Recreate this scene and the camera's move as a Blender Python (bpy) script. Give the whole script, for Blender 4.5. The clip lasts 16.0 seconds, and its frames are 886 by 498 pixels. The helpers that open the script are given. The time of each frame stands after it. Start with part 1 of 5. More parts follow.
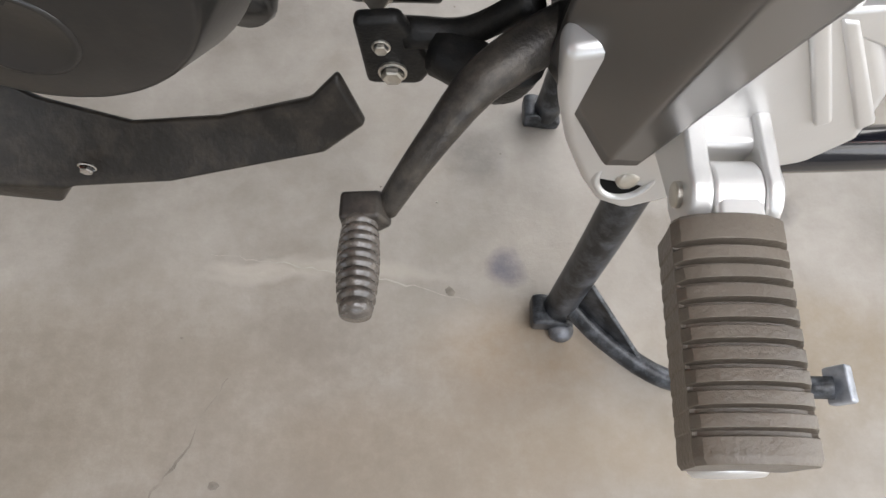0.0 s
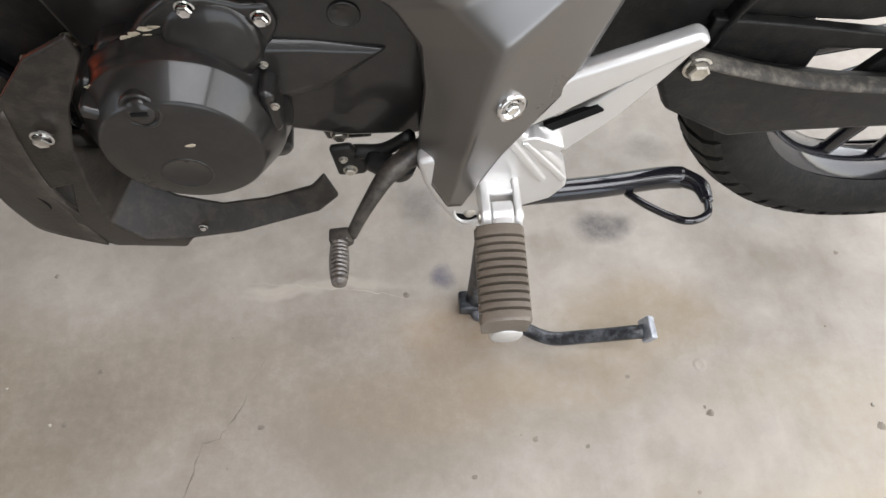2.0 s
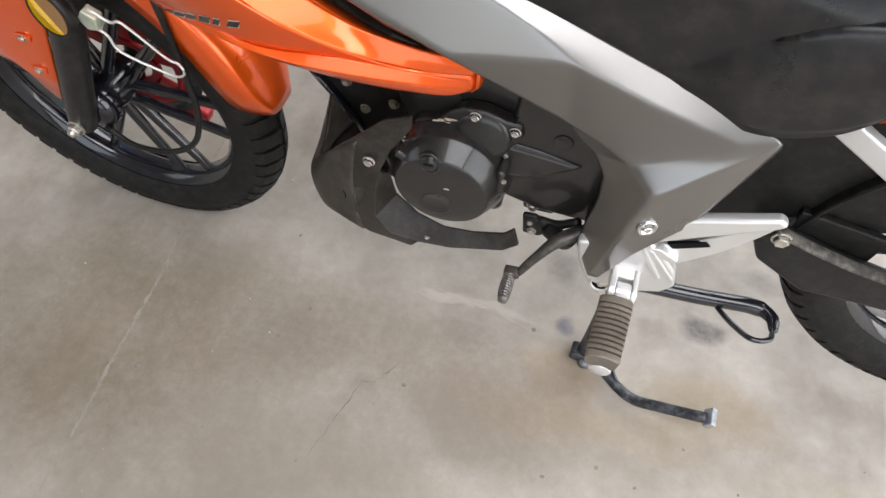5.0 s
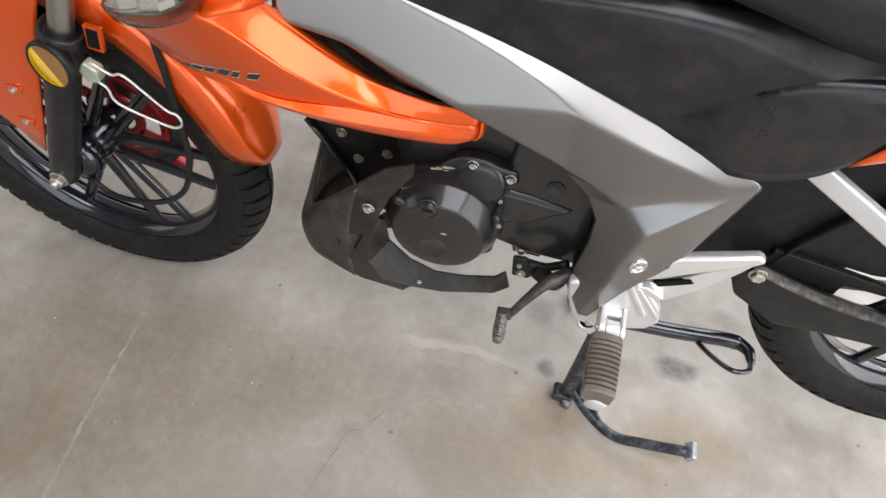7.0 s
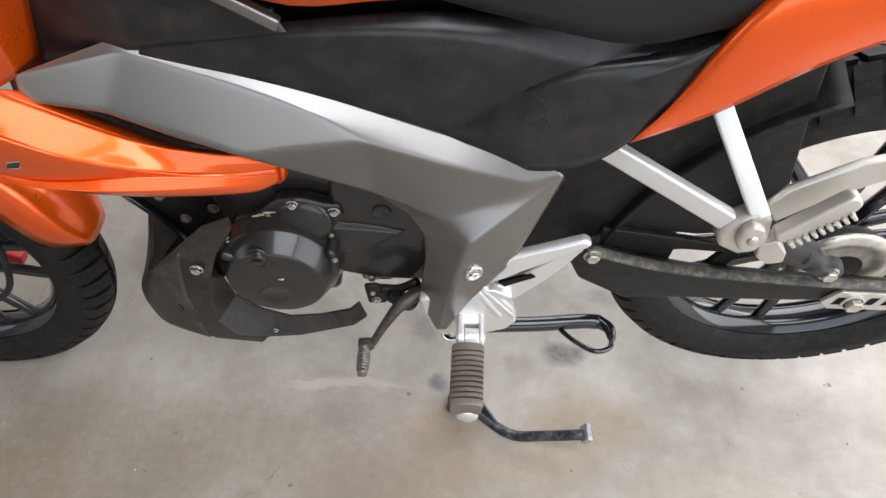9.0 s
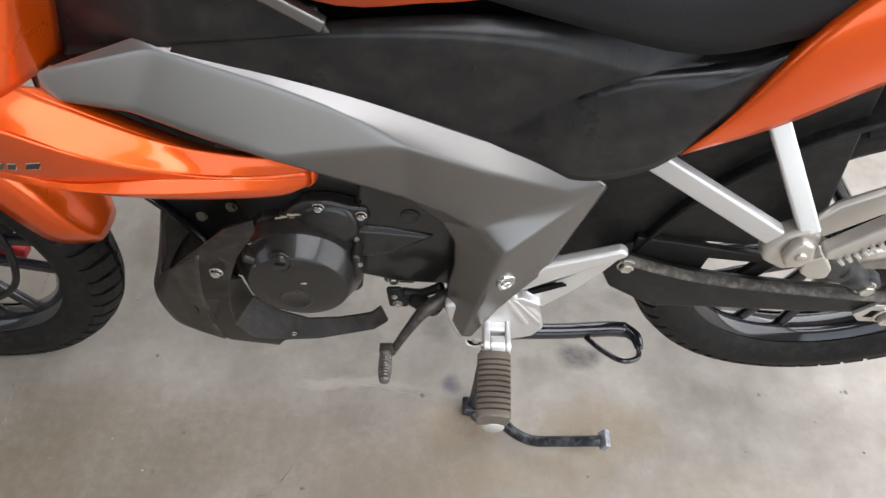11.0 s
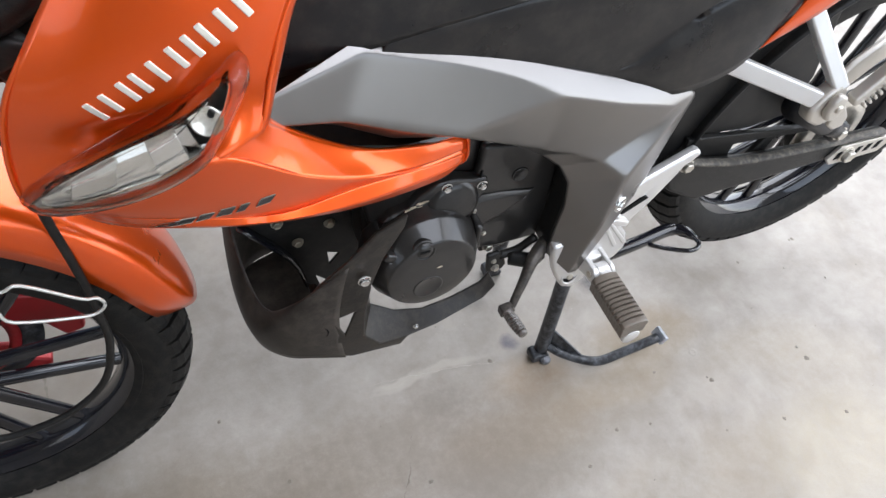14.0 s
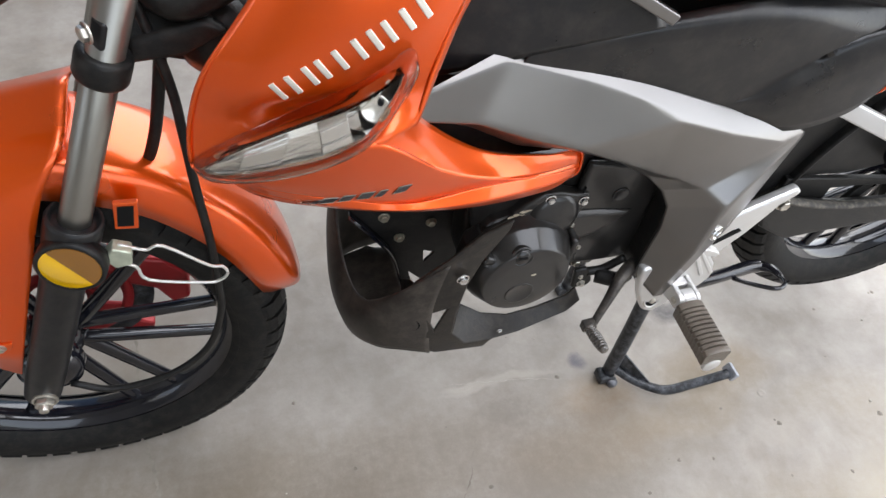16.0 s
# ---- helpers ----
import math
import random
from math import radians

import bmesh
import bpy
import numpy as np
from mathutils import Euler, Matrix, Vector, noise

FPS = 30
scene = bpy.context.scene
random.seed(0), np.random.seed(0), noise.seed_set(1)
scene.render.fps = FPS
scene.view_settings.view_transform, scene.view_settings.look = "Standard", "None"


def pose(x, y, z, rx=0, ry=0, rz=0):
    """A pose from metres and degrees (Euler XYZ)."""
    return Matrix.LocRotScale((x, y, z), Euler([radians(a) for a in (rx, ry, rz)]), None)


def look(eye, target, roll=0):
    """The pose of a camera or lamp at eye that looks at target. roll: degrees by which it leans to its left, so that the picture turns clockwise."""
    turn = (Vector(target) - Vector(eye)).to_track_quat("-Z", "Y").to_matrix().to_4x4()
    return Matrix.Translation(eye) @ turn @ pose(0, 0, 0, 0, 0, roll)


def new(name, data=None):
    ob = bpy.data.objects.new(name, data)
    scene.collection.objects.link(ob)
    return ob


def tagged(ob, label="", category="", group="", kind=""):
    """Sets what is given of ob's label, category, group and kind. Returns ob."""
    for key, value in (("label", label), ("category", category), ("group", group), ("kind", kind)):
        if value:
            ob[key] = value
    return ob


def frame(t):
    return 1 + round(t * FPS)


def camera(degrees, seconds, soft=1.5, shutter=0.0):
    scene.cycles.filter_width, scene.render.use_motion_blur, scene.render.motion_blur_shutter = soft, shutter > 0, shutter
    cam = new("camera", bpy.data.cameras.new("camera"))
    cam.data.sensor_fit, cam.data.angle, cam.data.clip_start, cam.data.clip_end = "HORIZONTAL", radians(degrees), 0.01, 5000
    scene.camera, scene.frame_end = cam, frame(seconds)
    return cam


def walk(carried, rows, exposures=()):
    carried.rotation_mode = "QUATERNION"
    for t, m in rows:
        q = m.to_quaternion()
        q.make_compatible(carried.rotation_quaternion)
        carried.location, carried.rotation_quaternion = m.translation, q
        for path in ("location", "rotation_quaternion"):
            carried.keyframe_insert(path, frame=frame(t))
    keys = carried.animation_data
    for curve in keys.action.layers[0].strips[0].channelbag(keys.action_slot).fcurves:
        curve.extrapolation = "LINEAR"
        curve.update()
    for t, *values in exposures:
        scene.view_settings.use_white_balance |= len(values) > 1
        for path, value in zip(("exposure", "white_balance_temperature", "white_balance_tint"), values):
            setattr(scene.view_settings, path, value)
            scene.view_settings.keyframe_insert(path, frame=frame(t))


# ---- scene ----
cam = camera(68.2, 16.0)
METRES, EYE, TILT, LEAN, TURN = 1.7, 0.5285, -68.2, 0.0, 0.0
PATH = [
    (0, (0.0390, 0.0343, 0.5346), (0.0567, 0.8144, -1.3074), 2.30),
    (0.5, (0.0285, -0.0061, 0.5486), (0.0944, 0.8146, -1.2744), 5.70),
    (1, (0.0402, -0.0505, 0.6202), (0.0979, 0.8447, -1.1678), 3.00),
    (1.5, (0.0720, -0.1006, 0.7308), (0.1443, 0.8229, -1.0422), 1.90),
    (2, (0.0858, -0.1208, 0.7922), (0.1245, 0.7924, -0.9878), -1.20),
    (2.5, (0.0393, -0.0849, 0.8535), (0.1357, 0.8203, -0.9275), 2.20),
    (3, (0.0147, -0.0743, 0.9121), (0.0953, 0.8367, -0.8659), 5.00),
    (3.5, (0.1068, -0.1303, 0.9623), (0.0150, 0.7777, -0.8167), 2.00),
    (4, (0.1837, -0.1902, 1.0032), (-0.1486, 0.7524, -0.7288), -2.10),
    (4.5, (0.1331, -0.2313, 1.0200), (-0.2646, 0.7037, -0.7030), -1.90),
    (4.7, (0.0987, -0.2491, 1.0265), (-0.2828, 0.7091, -0.6865), -2.60),
    (6.8, (0.0198, -0.3166, 1.0423), (-0.2183, 0.8384, -0.5727), 4.00),
    (7, (0.0141, -0.3173, 1.0469), (-0.2231, 0.8537, -0.5561), 3.90),
    (7.5, (0.0086, -0.3170, 1.0516), (-0.2233, 0.8617, -0.5464), 3.30),
    (8, (0.0193, -0.3073, 1.0534), (-0.1860, 0.9001, -0.5286), 1.70),
    (8.5, (0.0708, -0.2839, 1.0516), (-0.0223, 0.9436, -0.5244), 0.60),
    (8.7, (0.1138, -0.2806, 1.0506), (0.0708, 0.9483, -0.5264), 0.20),
    (10.8, (0.1280, -0.2404, 1.0497), (0.1360, 0.9669, -0.5453), 0.30),
    (11, (0.0712, -0.2411, 1.0441), (0.0803, 0.9500, -0.5619), 2.50),
    (11.5, (-0.0246, -0.2389, 1.0339), (-0.1480, 0.9451, -0.5731), 4.50),
    (12, (-0.1959, -0.2206, 1.0200), (-0.2092, 1.0398, -0.5320), 2.90),
    (12.5, (-0.3414, -0.2428, 1.0330), (-0.0175, 0.9339, -0.5520), 5.10),
    (13, (-0.3639, -0.2472, 1.0339), (0.0971, 0.8913, -0.5451), 7.80),
    (13.5, (-0.3338, -0.2404, 1.0385), (0.1691, 0.8939, -0.5305), 5.20),
    (14, (-0.3063, -0.2493, 1.0376), (0.2613, 0.8596, -0.5264), 5.60),
    (14.5, (-0.3168, -0.2544, 1.0423), (0.2536, 0.8704, -0.5097), 6.20),
    (15, (-0.3353, -0.2525, 1.0404), (0.2140, 0.8714, -0.5196), 6.20),
    (15.5, (-0.3633, -0.2538, 1.0376), (0.1694, 0.8780, -0.5234), 8.00),
    (16, (-0.3834, -0.2630, 1.0460), (0.0729, 0.9378, -0.4870), 6.90),
]
walk(cam, [(t, look(eye, target, roll)) for t, eye, target, roll in PATH], [(0, 0.28, 6500, 10), (0.5, 0.33, 6500, 10), (1.5, 0.45, 6500, 10), (2, 0.34, 6500, 10), (3, 0.31, 6480, 10), (4.5, 0.40, 6480, 10), (7, 0.45, 6420, 10), (8.5, 0.40, 6380, 10), (10.8, 0.13, 6420, 10), (12, 0.31, 6300, 10), (13, 0.43, 6080, 10), (14, 0.29, 6080, 10), (16, 0.27, 6240, 10)])
from mathutils.bvhtree import BVHTree

# ---- light and world ----
world = bpy.data.worlds.new("world")
scene.world = world
world.use_nodes = True
wn = world.node_tree
sky = wn.nodes.new("ShaderNodeTexSky")
sky.sky_type, sky.sun_disc = "NISHITA", False
sky.sun_elevation, sky.sun_rotation = radians(52), radians(98)
wn.links.new(sky.outputs["Color"], wn.nodes["Background"].inputs["Color"])
wn.nodes["Background"].inputs["Strength"].default_value = 0.12


def area_lamp(name, place, target, width, height, watts, colour):
    data = bpy.data.lights.new(name, "AREA")
    data.shape, data.size, data.size_y, data.energy, data.color = "RECTANGLE", width, height, watts, colour
    ob = new(name, data)
    ob.matrix_world = look(place, target)
    return tagged(ob, kind="structure")


# lamps in openings of the added walls, placed by the light they give
area_lamp("daylight_yard_door", (1.6, 3.3, 2.7), (0.0, -0.1, 0.2), 4.0, 2.6, 132, (1.0, 0.98, 0.96))
area_lamp("daylight_side_door", (2.62, 0.1, 1.56), (0.0, 0.1, 0.9), 4.6, 2.9, 116, (1.0, 0.985, 0.965))
# unseen overhead light, added to brighten faces that point upwards
area_lamp("added_overhead_light", (1.0, -1.00, 3.38), (1.0, -0.99, 0.0), 2.5, 2.1, 78, (0.98, 0.98, 1.0))
area_lamp("daylight_front_window", (0.7, -4.12, 1.82), (0.7, 0.0, 1.5), 3.7, 2.64, 44, (0.97, 0.985, 1.0))
area_lamp("daylight_back_window", (-3.85, -1.6, 1.7), (0.0, -0.4, 0.8), 2.0, 1.4, 8, (1.0, 0.98, 0.96))
sun = new("sun", bpy.data.lights.new("sun", "SUN"))
sun.data.energy, sun.data.angle, sun.data.color = 3.0, radians(0.5), (1.0, 0.94, 0.86)
sun.matrix_world = look((0, 0, 0), (1.0, 0.15, -1.3))


# ---- materials ----
def ramp(nt, fac, stops):
    node = nt.nodes.new("ShaderNodeValToRGB")
    while len(node.color_ramp.elements) < len(stops):
        node.color_ramp.elements.new(0.5)
    for el, (pos, col) in zip(node.color_ramp.elements, stops):
        el.position = pos
        el.color = (*col, 1) if len(col) == 3 else col
    nt.links.new(fac, node.inputs["Fac"])
    return node.outputs["Color"]


def noise_tex(nt, coords, scale, detail=4.0, rough=0.55, stretch=None):
    node = nt.nodes.new("ShaderNodeTexNoise")
    node.inputs["Scale"].default_value, node.inputs["Detail"].default_value = scale, detail
    node.inputs["Roughness"].default_value = rough
    src = coords
    if stretch:
        mp = nt.nodes.new("ShaderNodeMapping")
        mp.inputs["Scale"].default_value = stretch
        nt.links.new(coords, mp.inputs["Vector"])
        src = mp.outputs["Vector"]
    nt.links.new(src, node.inputs["Vector"])
    return node.outputs["Fac"]


def mix(nt, fac, a, b, mode="MIX"):
    node = nt.nodes.new("ShaderNodeMix")
    node.data_type, node.blend_type = "RGBA", mode
    for key, val in ((0, fac), (6, a), (7, b)):
        if hasattr(val, "is_linked"):
            nt.links.new(val, node.inputs[key])
        else:
            node.inputs[key].default_value = val if key == 0 else (*val, 1)
    return node.outputs[2]


def maths(nt, op, a, b=0.0):
    node = nt.nodes.new("ShaderNodeMath")
    node.operation = op
    for i, val in enumerate((a, b)):
        if hasattr(val, "is_linked"):
            nt.links.new(val, node.inputs[i])
        else:
            node.inputs[i].default_value = val
    return node.outputs[0]


def material(name, colour, rough, metal=0.0, grain=0.0, grain_scale=400.0, wear=0.12, wear_scale=18.0, dust=0.0,
             dust_colour=(0.42, 0.36, 0.28), coat=0.0, bump=0.0, bump_scale=600.0, dust_scale=30.0, spec=0.5):
    """A painted, cast or moulded surface: its colour, uneven at two scales, with fine relief and dust."""
    m = bpy.data.materials.new(name)
    m.use_nodes = True
    nt = m.node_tree
    bs = nt.nodes["Principled BSDF"]
    tc = nt.nodes.new("ShaderNodeTexCoord").outputs["Object"]
    big = noise_tex(nt, tc, wear_scale, 5.0)
    fine = noise_tex(nt, tc, grain_scale, 2.0)
    dark = tuple(c * (1 - wear) for c in colour)
    light = tuple(min(1, c * (1 + wear)) for c in colour)
    col = ramp(nt, big, [(0.3, dark), (0.7, light)])
    if grain:
        col = mix(nt, grain, col, ramp(nt, fine, [(0.35, tuple(c * 0.4 for c in colour)), (0.65, tuple(min(1, c * 1.8 + 0.02) for c in colour))]))
    r_out = maths(nt, "ADD", maths(nt, "MULTIPLY", big, 0.16), rough - 0.08)
    if dust:
        d1 = noise_tex(nt, tc, dust_scale, 8.0, 0.7)
        mask = maths(nt, "MULTIPLY", ramp(nt, d1, [(0.45, (0, 0, 0)), (0.78, (1, 1, 1))]), dust)
        col = mix(nt, mask, col, dust_colour)
        r_out = maths(nt, "ADD", r_out, maths(nt, "MULTIPLY", mask, 0.5))
    nt.links.new(col, bs.inputs["Base Color"])
    nt.links.new(r_out, bs.inputs["Roughness"])
    bs.inputs["Metallic"].default_value, bs.inputs["Specular IOR Level"].default_value = metal, spec
    if coat:
        bs.inputs["Coat Weight"].default_value, bs.inputs["Coat Roughness"].default_value = coat, 0.06
    if bump:
        bn = nt.nodes.new("ShaderNodeBump")
        bn.inputs["Strength"].default_value, bn.inputs["Distance"].default_value = bump, 0.001
        nt.links.new(noise_tex(nt, tc, bump_scale, 3.0), bn.inputs["Height"])
        nt.links.new(bn.outputs["Normal"], bs.inputs["Normal"])
    return m


M_ORANGE = material("orange_pearl_paint", (0.84, 0.100, 0.002), 0.30, metal=0.60, wear=0.03, wear_scale=9, coat=0.7)
M_GREY = material("satin_graphite_paint", (0.226, 0.217, 0.209), 0.30, metal=0.9, wear=0.05, wear_scale=9)
M_SILVER = material("silver_cast_paint", (0.71, 0.70, 0.685), 0.36, metal=0.6, wear=0.05, wear_scale=14, bump=0.08, bump_scale=500)
M_DARK = material("dark_moulded_plastic", (0.014, 0.0145, 0.017), 0.42, grain=0.1, wear=0.15, bump=0.25, bump_scale=900, dust=0.12, spec=0.30)
M_BAND = material("dark_satin_panel", (0.009, 0.009, 0.010), 0.29, wear=0.12, bump=0.06, bump_scale=500, dust=0.06, spec=0.42)
M_BLACK = material("black_plastic", (0.008, 0.008, 0.008), 0.44, wear=0.2, bump=0.3, bump_scale=700, dust=0.05, dust_scale=70, spec=0.28)
M_GUARD = material("dusty_black_guard_plastic", (0.018, 0.0155, 0.013), 0.34, wear=0.35, bump=0.25, bump_scale=300, dust=0.22, dust_scale=75, dust_colour=(0.17, 0.135, 0.10), spec=0.35)
M_ENGINE = material("black_engine_paint", (0.016, 0.0150, 0.0142), 0.30, metal=0.1, coat=0.4, wear=0.10, bump=0.04, bump_scale=500, dust=0.03, dust_scale=60, spec=0.38)
M_GLOSS = material("black_gloss_enamel", (0.006, 0.0065, 0.010), 0.13, wear=0.2, dust=0.04, coat=0.4)
M_TYRE = material("tyre_rubber", (0.008, 0.0078, 0.0075), 0.62, wear=0.25, bump=0.4, bump_scale=350, dust=0.05, dust_scale=60, spec=0.22)
M_SEAT = material("black_seat_vinyl", (0.007, 0.007, 0.008), 0.58, wear=0.2, bump=0.35, bump_scale=700, spec=0.30)
M_PEG = material("dusty_peg_rubber", (0.125, 0.103, 0.080), 0.36, wear=0.25, bump=0.4, bump_scale=500, dust=0.22, dust_colour=(0.34, 0.30, 0.25))
M_CHROME = material("chrome", (0.72, 0.72, 0.71), 0.14, metal=1.0, wear=0.04)
M_STEEL = material("brushed_fork_steel", (0.34, 0.33, 0.30), 0.38, metal=1.0, wear=0.02, wear_scale=20)
M_ZINC = material("zinc_bolt", (0.58, 0.55, 0.49), 0.34, metal=0.9, wear=0.2, wear_scale=90)
M_BRASS = material("passivated_bolt", (0.38, 0.355, 0.28), 0.4, metal=0.7, wear=0.2, wear_scale=90)
M_RED = material("red_anodised_caliper", (0.33, 0.013, 0.016), 0.35, wear=0.15, metal=0.2)
M_AMBER = material("amber_reflector", (1.0, 0.56, 0.005), 0.22, wear=0.05, coat=0.8)
M_AMBER_DARK = material("dark_amber_reflector", (0.24, 0.10, 0.01), 0.25, wear=0.05, coat=0.8)
M_WORN = material("scuffed_black_steel", (0.020, 0.021, 0.023), 0.36, metal=0.3, wear=0.4, wear_scale=40, dust=0.40, dust_colour=(0.36, 0.38, 0.42), dust_scale=70)
M_SCUFF = material("bare_scuffed_steel", (0.42, 0.44, 0.48), 0.42, metal=0.6, wear=0.4, wear_scale=60, bump=0.4, bump_scale=300)
M_FOOT = material("rubbed_foot_steel", (0.15, 0.155, 0.17), 0.40, metal=0.5, wear=0.5, wear_scale=90, bump=0.5, bump_scale=300, dust=0.4, dust_colour=(0.4, 0.38, 0.36), dust_scale=120)
M_WHITE = material("pale_emblem_chrome", (0.86, 0.83, 0.74), 0.3, metal=0.3, wear=0.04)
M_CELL = material("satin_lamp_reflector", (0.80, 0.78, 0.73), 0.21, metal=0.75, wear=0.04)
M_WIRE = material("bright_wire", (0.80, 0.80, 0.76), 0.35, metal=0.6, wear=0.06)
M_CAST = material("bare_cast_alloy", (0.56, 0.53, 0.48), 0.42, metal=0.7, wear=0.06, bump=0.12, bump_scale=500)
M_SLIDER = material("satin_black_slider", (0.012, 0.012, 0.013), 0.36, wear=0.2, bump=0.15, bump_scale=700, dust=0.06, dust_scale=70, spec=0.30)
M_WALL = material("painted_wall", (0.33, 0.32, 0.30), 0.8, wear=0.06, wear_scale=3, bump=0.3, bump_scale=120)
# near-black that paints the shade inside holes, slots and gaps; also the gasket
M_HOLE = material("hollow_shade_black", (0.006, 0.006, 0.006), 0.8, wear=0.1, spec=0.15)
M_LEVER = material("worn_black_lever", (0.045, 0.040, 0.036), 0.38, metal=0.4, wear=0.3, wear_scale=45, bump=0.3, dust=0.25, dust_scale=60)
M_TOE = material("worn_toe_rubber", (0.075, 0.064, 0.055), 0.20, wear=0.4, wear_scale=120, bump=0.3, coat=0.6, dust=0.30, dust_colour=(0.36, 0.32, 0.27), dust_scale=160)
M_CHIP = material("bare_chipped_primer", (0.42, 0.36, 0.27), 0.6, wear=0.2, wear_scale=200)
M_CLIP = material("green_passivated_clip", (0.52, 0.56, 0.44), 0.4, metal=0.5, wear=0.15, wear_scale=90)
M_DUCT = material("dust_filmed_duct_plastic", (0.030, 0.025, 0.021), 0.42, wear=0.35, wear_scale=25, bump=0.3, bump_scale=300, dust=0.30, dust_colour=(0.22, 0.19, 0.15), dust_scale=35, spec=0.30)
M_DUSTY = material("dust_caked_plastic", (0.05, 0.045, 0.04), 0.7, wear=0.3, wear_scale=40, bump=0.6, bump_scale=300, dust=0.8, dust_colour=(0.30, 0.27, 0.22), dust_scale=90)
M_CRACK = material("crack_shadowed_concrete", (0.200, 0.174, 0.144), 0.9, wear=0.3, wear_scale=60)
M_PALE = material("pale_scuffed_concrete", (0.375, 0.345, 0.295), 0.8, wear=0.12, wear_scale=80)
M_JOINT = material("worn_joint_filler", (0.285, 0.258, 0.215), 0.8, wear=0.2, wear_scale=60)

M_GLASS = bpy.data.materials.new("clear_lamp_lens")
M_GLASS.use_nodes = True
_g = M_GLASS.node_tree.nodes["Principled BSDF"]
_g.inputs["Transmission Weight"].default_value, _g.inputs["Roughness"].default_value = 1.0, 0.03
_g.inputs["Base Color"].default_value, _g.inputs["IOR"].default_value = (0.98, 0.975, 0.96, 1), 1.18


M_LAMPFRAME = bpy.data.materials.new("clear_lamp_rim")
M_LAMPFRAME.use_nodes = True
_f = M_LAMPFRAME.node_tree.nodes["Principled BSDF"]
_f.inputs["Transmission Weight"].default_value, _f.inputs["Roughness"].default_value = 1.0, 0.05
_f.inputs["Base Color"].default_value, _f.inputs["IOR"].default_value = (0.80, 0.66, 0.56, 1), 1.32


def concrete():
    """Trowelled grey concrete with clouds, rust-brown patches, fine pits, a few oil spots and broad painted shade."""
    m = bpy.data.materials.new("trowelled_concrete")
    m.use_nodes = True
    nt = m.node_tree
    bs = nt.nodes["Principled BSDF"]
    tc = nt.nodes.new("ShaderNodeTexCoord").outputs["Object"]
    warp = nt.nodes.new("ShaderNodeTexNoise")
    warp.inputs["Scale"].default_value, warp.inputs["Detail"].default_value = 9.0, 6.0
    nt.links.new(tc, warp.inputs["Vector"])
    add = nt.nodes.new("ShaderNodeVectorMath")
    add.operation = "MULTIPLY_ADD"
    add.inputs[1].default_value = (0.06, 0.06, 0.0)
    nt.links.new(warp.outputs["Color"], add.inputs[0])
    nt.links.new(tc, add.inputs[2])
    bent = add.outputs[0]
    n1 = noise_tex(nt, bent, 2.6, 4.0, 0.52)
    n2 = noise_tex(nt, bent, 8.0, 6.0, 0.56)
    n5 = noise_tex(nt, bent, 24.0, 4.0, 0.55)
    n3 = noise_tex(nt, tc, 55.0, 6.0, 0.75)
    n4 = noise_tex(nt, tc, 320.0, 3.0, 0.6)
    streak = noise_tex(nt, bent, 6.0, 7.0, 0.65, (1.0, 0.30, 1.0))
    warm = noise_tex(nt, bent, 3.7, 5.0, 0.6)
    col = ramp(nt, n1, [(0.36, (0.275, 0.246, 0.210)), (0.64, (0.470, 0.444, 0.408))])
    col = mix(nt, 0.46, col, ramp(nt, n2, [(0.37, (0.195, 0.172, 0.144)), (0.50, (0.39, 0.362, 0.328)), (0.64, (0.55, 0.527, 0.492))]))
    col = mix(nt, 0.22, col, ramp(nt, n5, [(0.40, (0.28, 0.255, 0.222)), (0.62, (0.52, 0.497, 0.462))]))
    col = mix(nt, 0.20, col, ramp(nt, streak, [(0.36, (0.275, 0.245, 0.208)), (0.64, (0.51, 0.487, 0.452))]))
    col = mix(nt, 0.06, col, ramp(nt, n3, [(0.36, (0.20, 0.18, 0.155)), (0.60, (0.56, 0.54, 0.51))]))
    col = mix(nt, 0.02, col, ramp(nt, n4, [(0.35, (0.14, 0.13, 0.12)), (0.65, (0.62, 0.60, 0.57))]))
    col = mix(nt, ramp(nt, warm, [(0.52, (0, 0, 0)), (0.74, (0.32, 0.32, 0.32))]), col, (0.40, 0.325, 0.225))
    for sx, sy, rx, ry, colour, strength in STAINS_AND_SHADE:
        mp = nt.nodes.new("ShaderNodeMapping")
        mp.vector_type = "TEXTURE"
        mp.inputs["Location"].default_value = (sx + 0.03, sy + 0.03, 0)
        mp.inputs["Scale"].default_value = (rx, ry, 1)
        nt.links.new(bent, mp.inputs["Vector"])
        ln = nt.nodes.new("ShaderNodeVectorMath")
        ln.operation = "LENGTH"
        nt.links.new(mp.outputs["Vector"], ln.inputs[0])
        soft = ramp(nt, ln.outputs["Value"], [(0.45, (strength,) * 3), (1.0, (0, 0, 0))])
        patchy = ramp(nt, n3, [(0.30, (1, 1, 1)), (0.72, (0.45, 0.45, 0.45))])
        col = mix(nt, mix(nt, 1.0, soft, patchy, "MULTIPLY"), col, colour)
    col = mix(nt, 1.0, col, (0.835, 0.805, 0.772), "MULTIPLY")
    nt.links.new(col, bs.inputs["Base Color"])
    nt.links.new(maths(nt, "ADD", maths(nt, "MULTIPLY", n2, 0.40), 0.26), bs.inputs["Roughness"])
    bn = nt.nodes.new("ShaderNodeBump")
    bn.inputs["Strength"].default_value, bn.inputs["Distance"].default_value = 0.22, 0.002
    nt.links.new(maths(nt, "ADD", n3, n2), bn.inputs["Height"])
    nt.links.new(bn.outputs["Normal"], bs.inputs["Normal"])
    return m


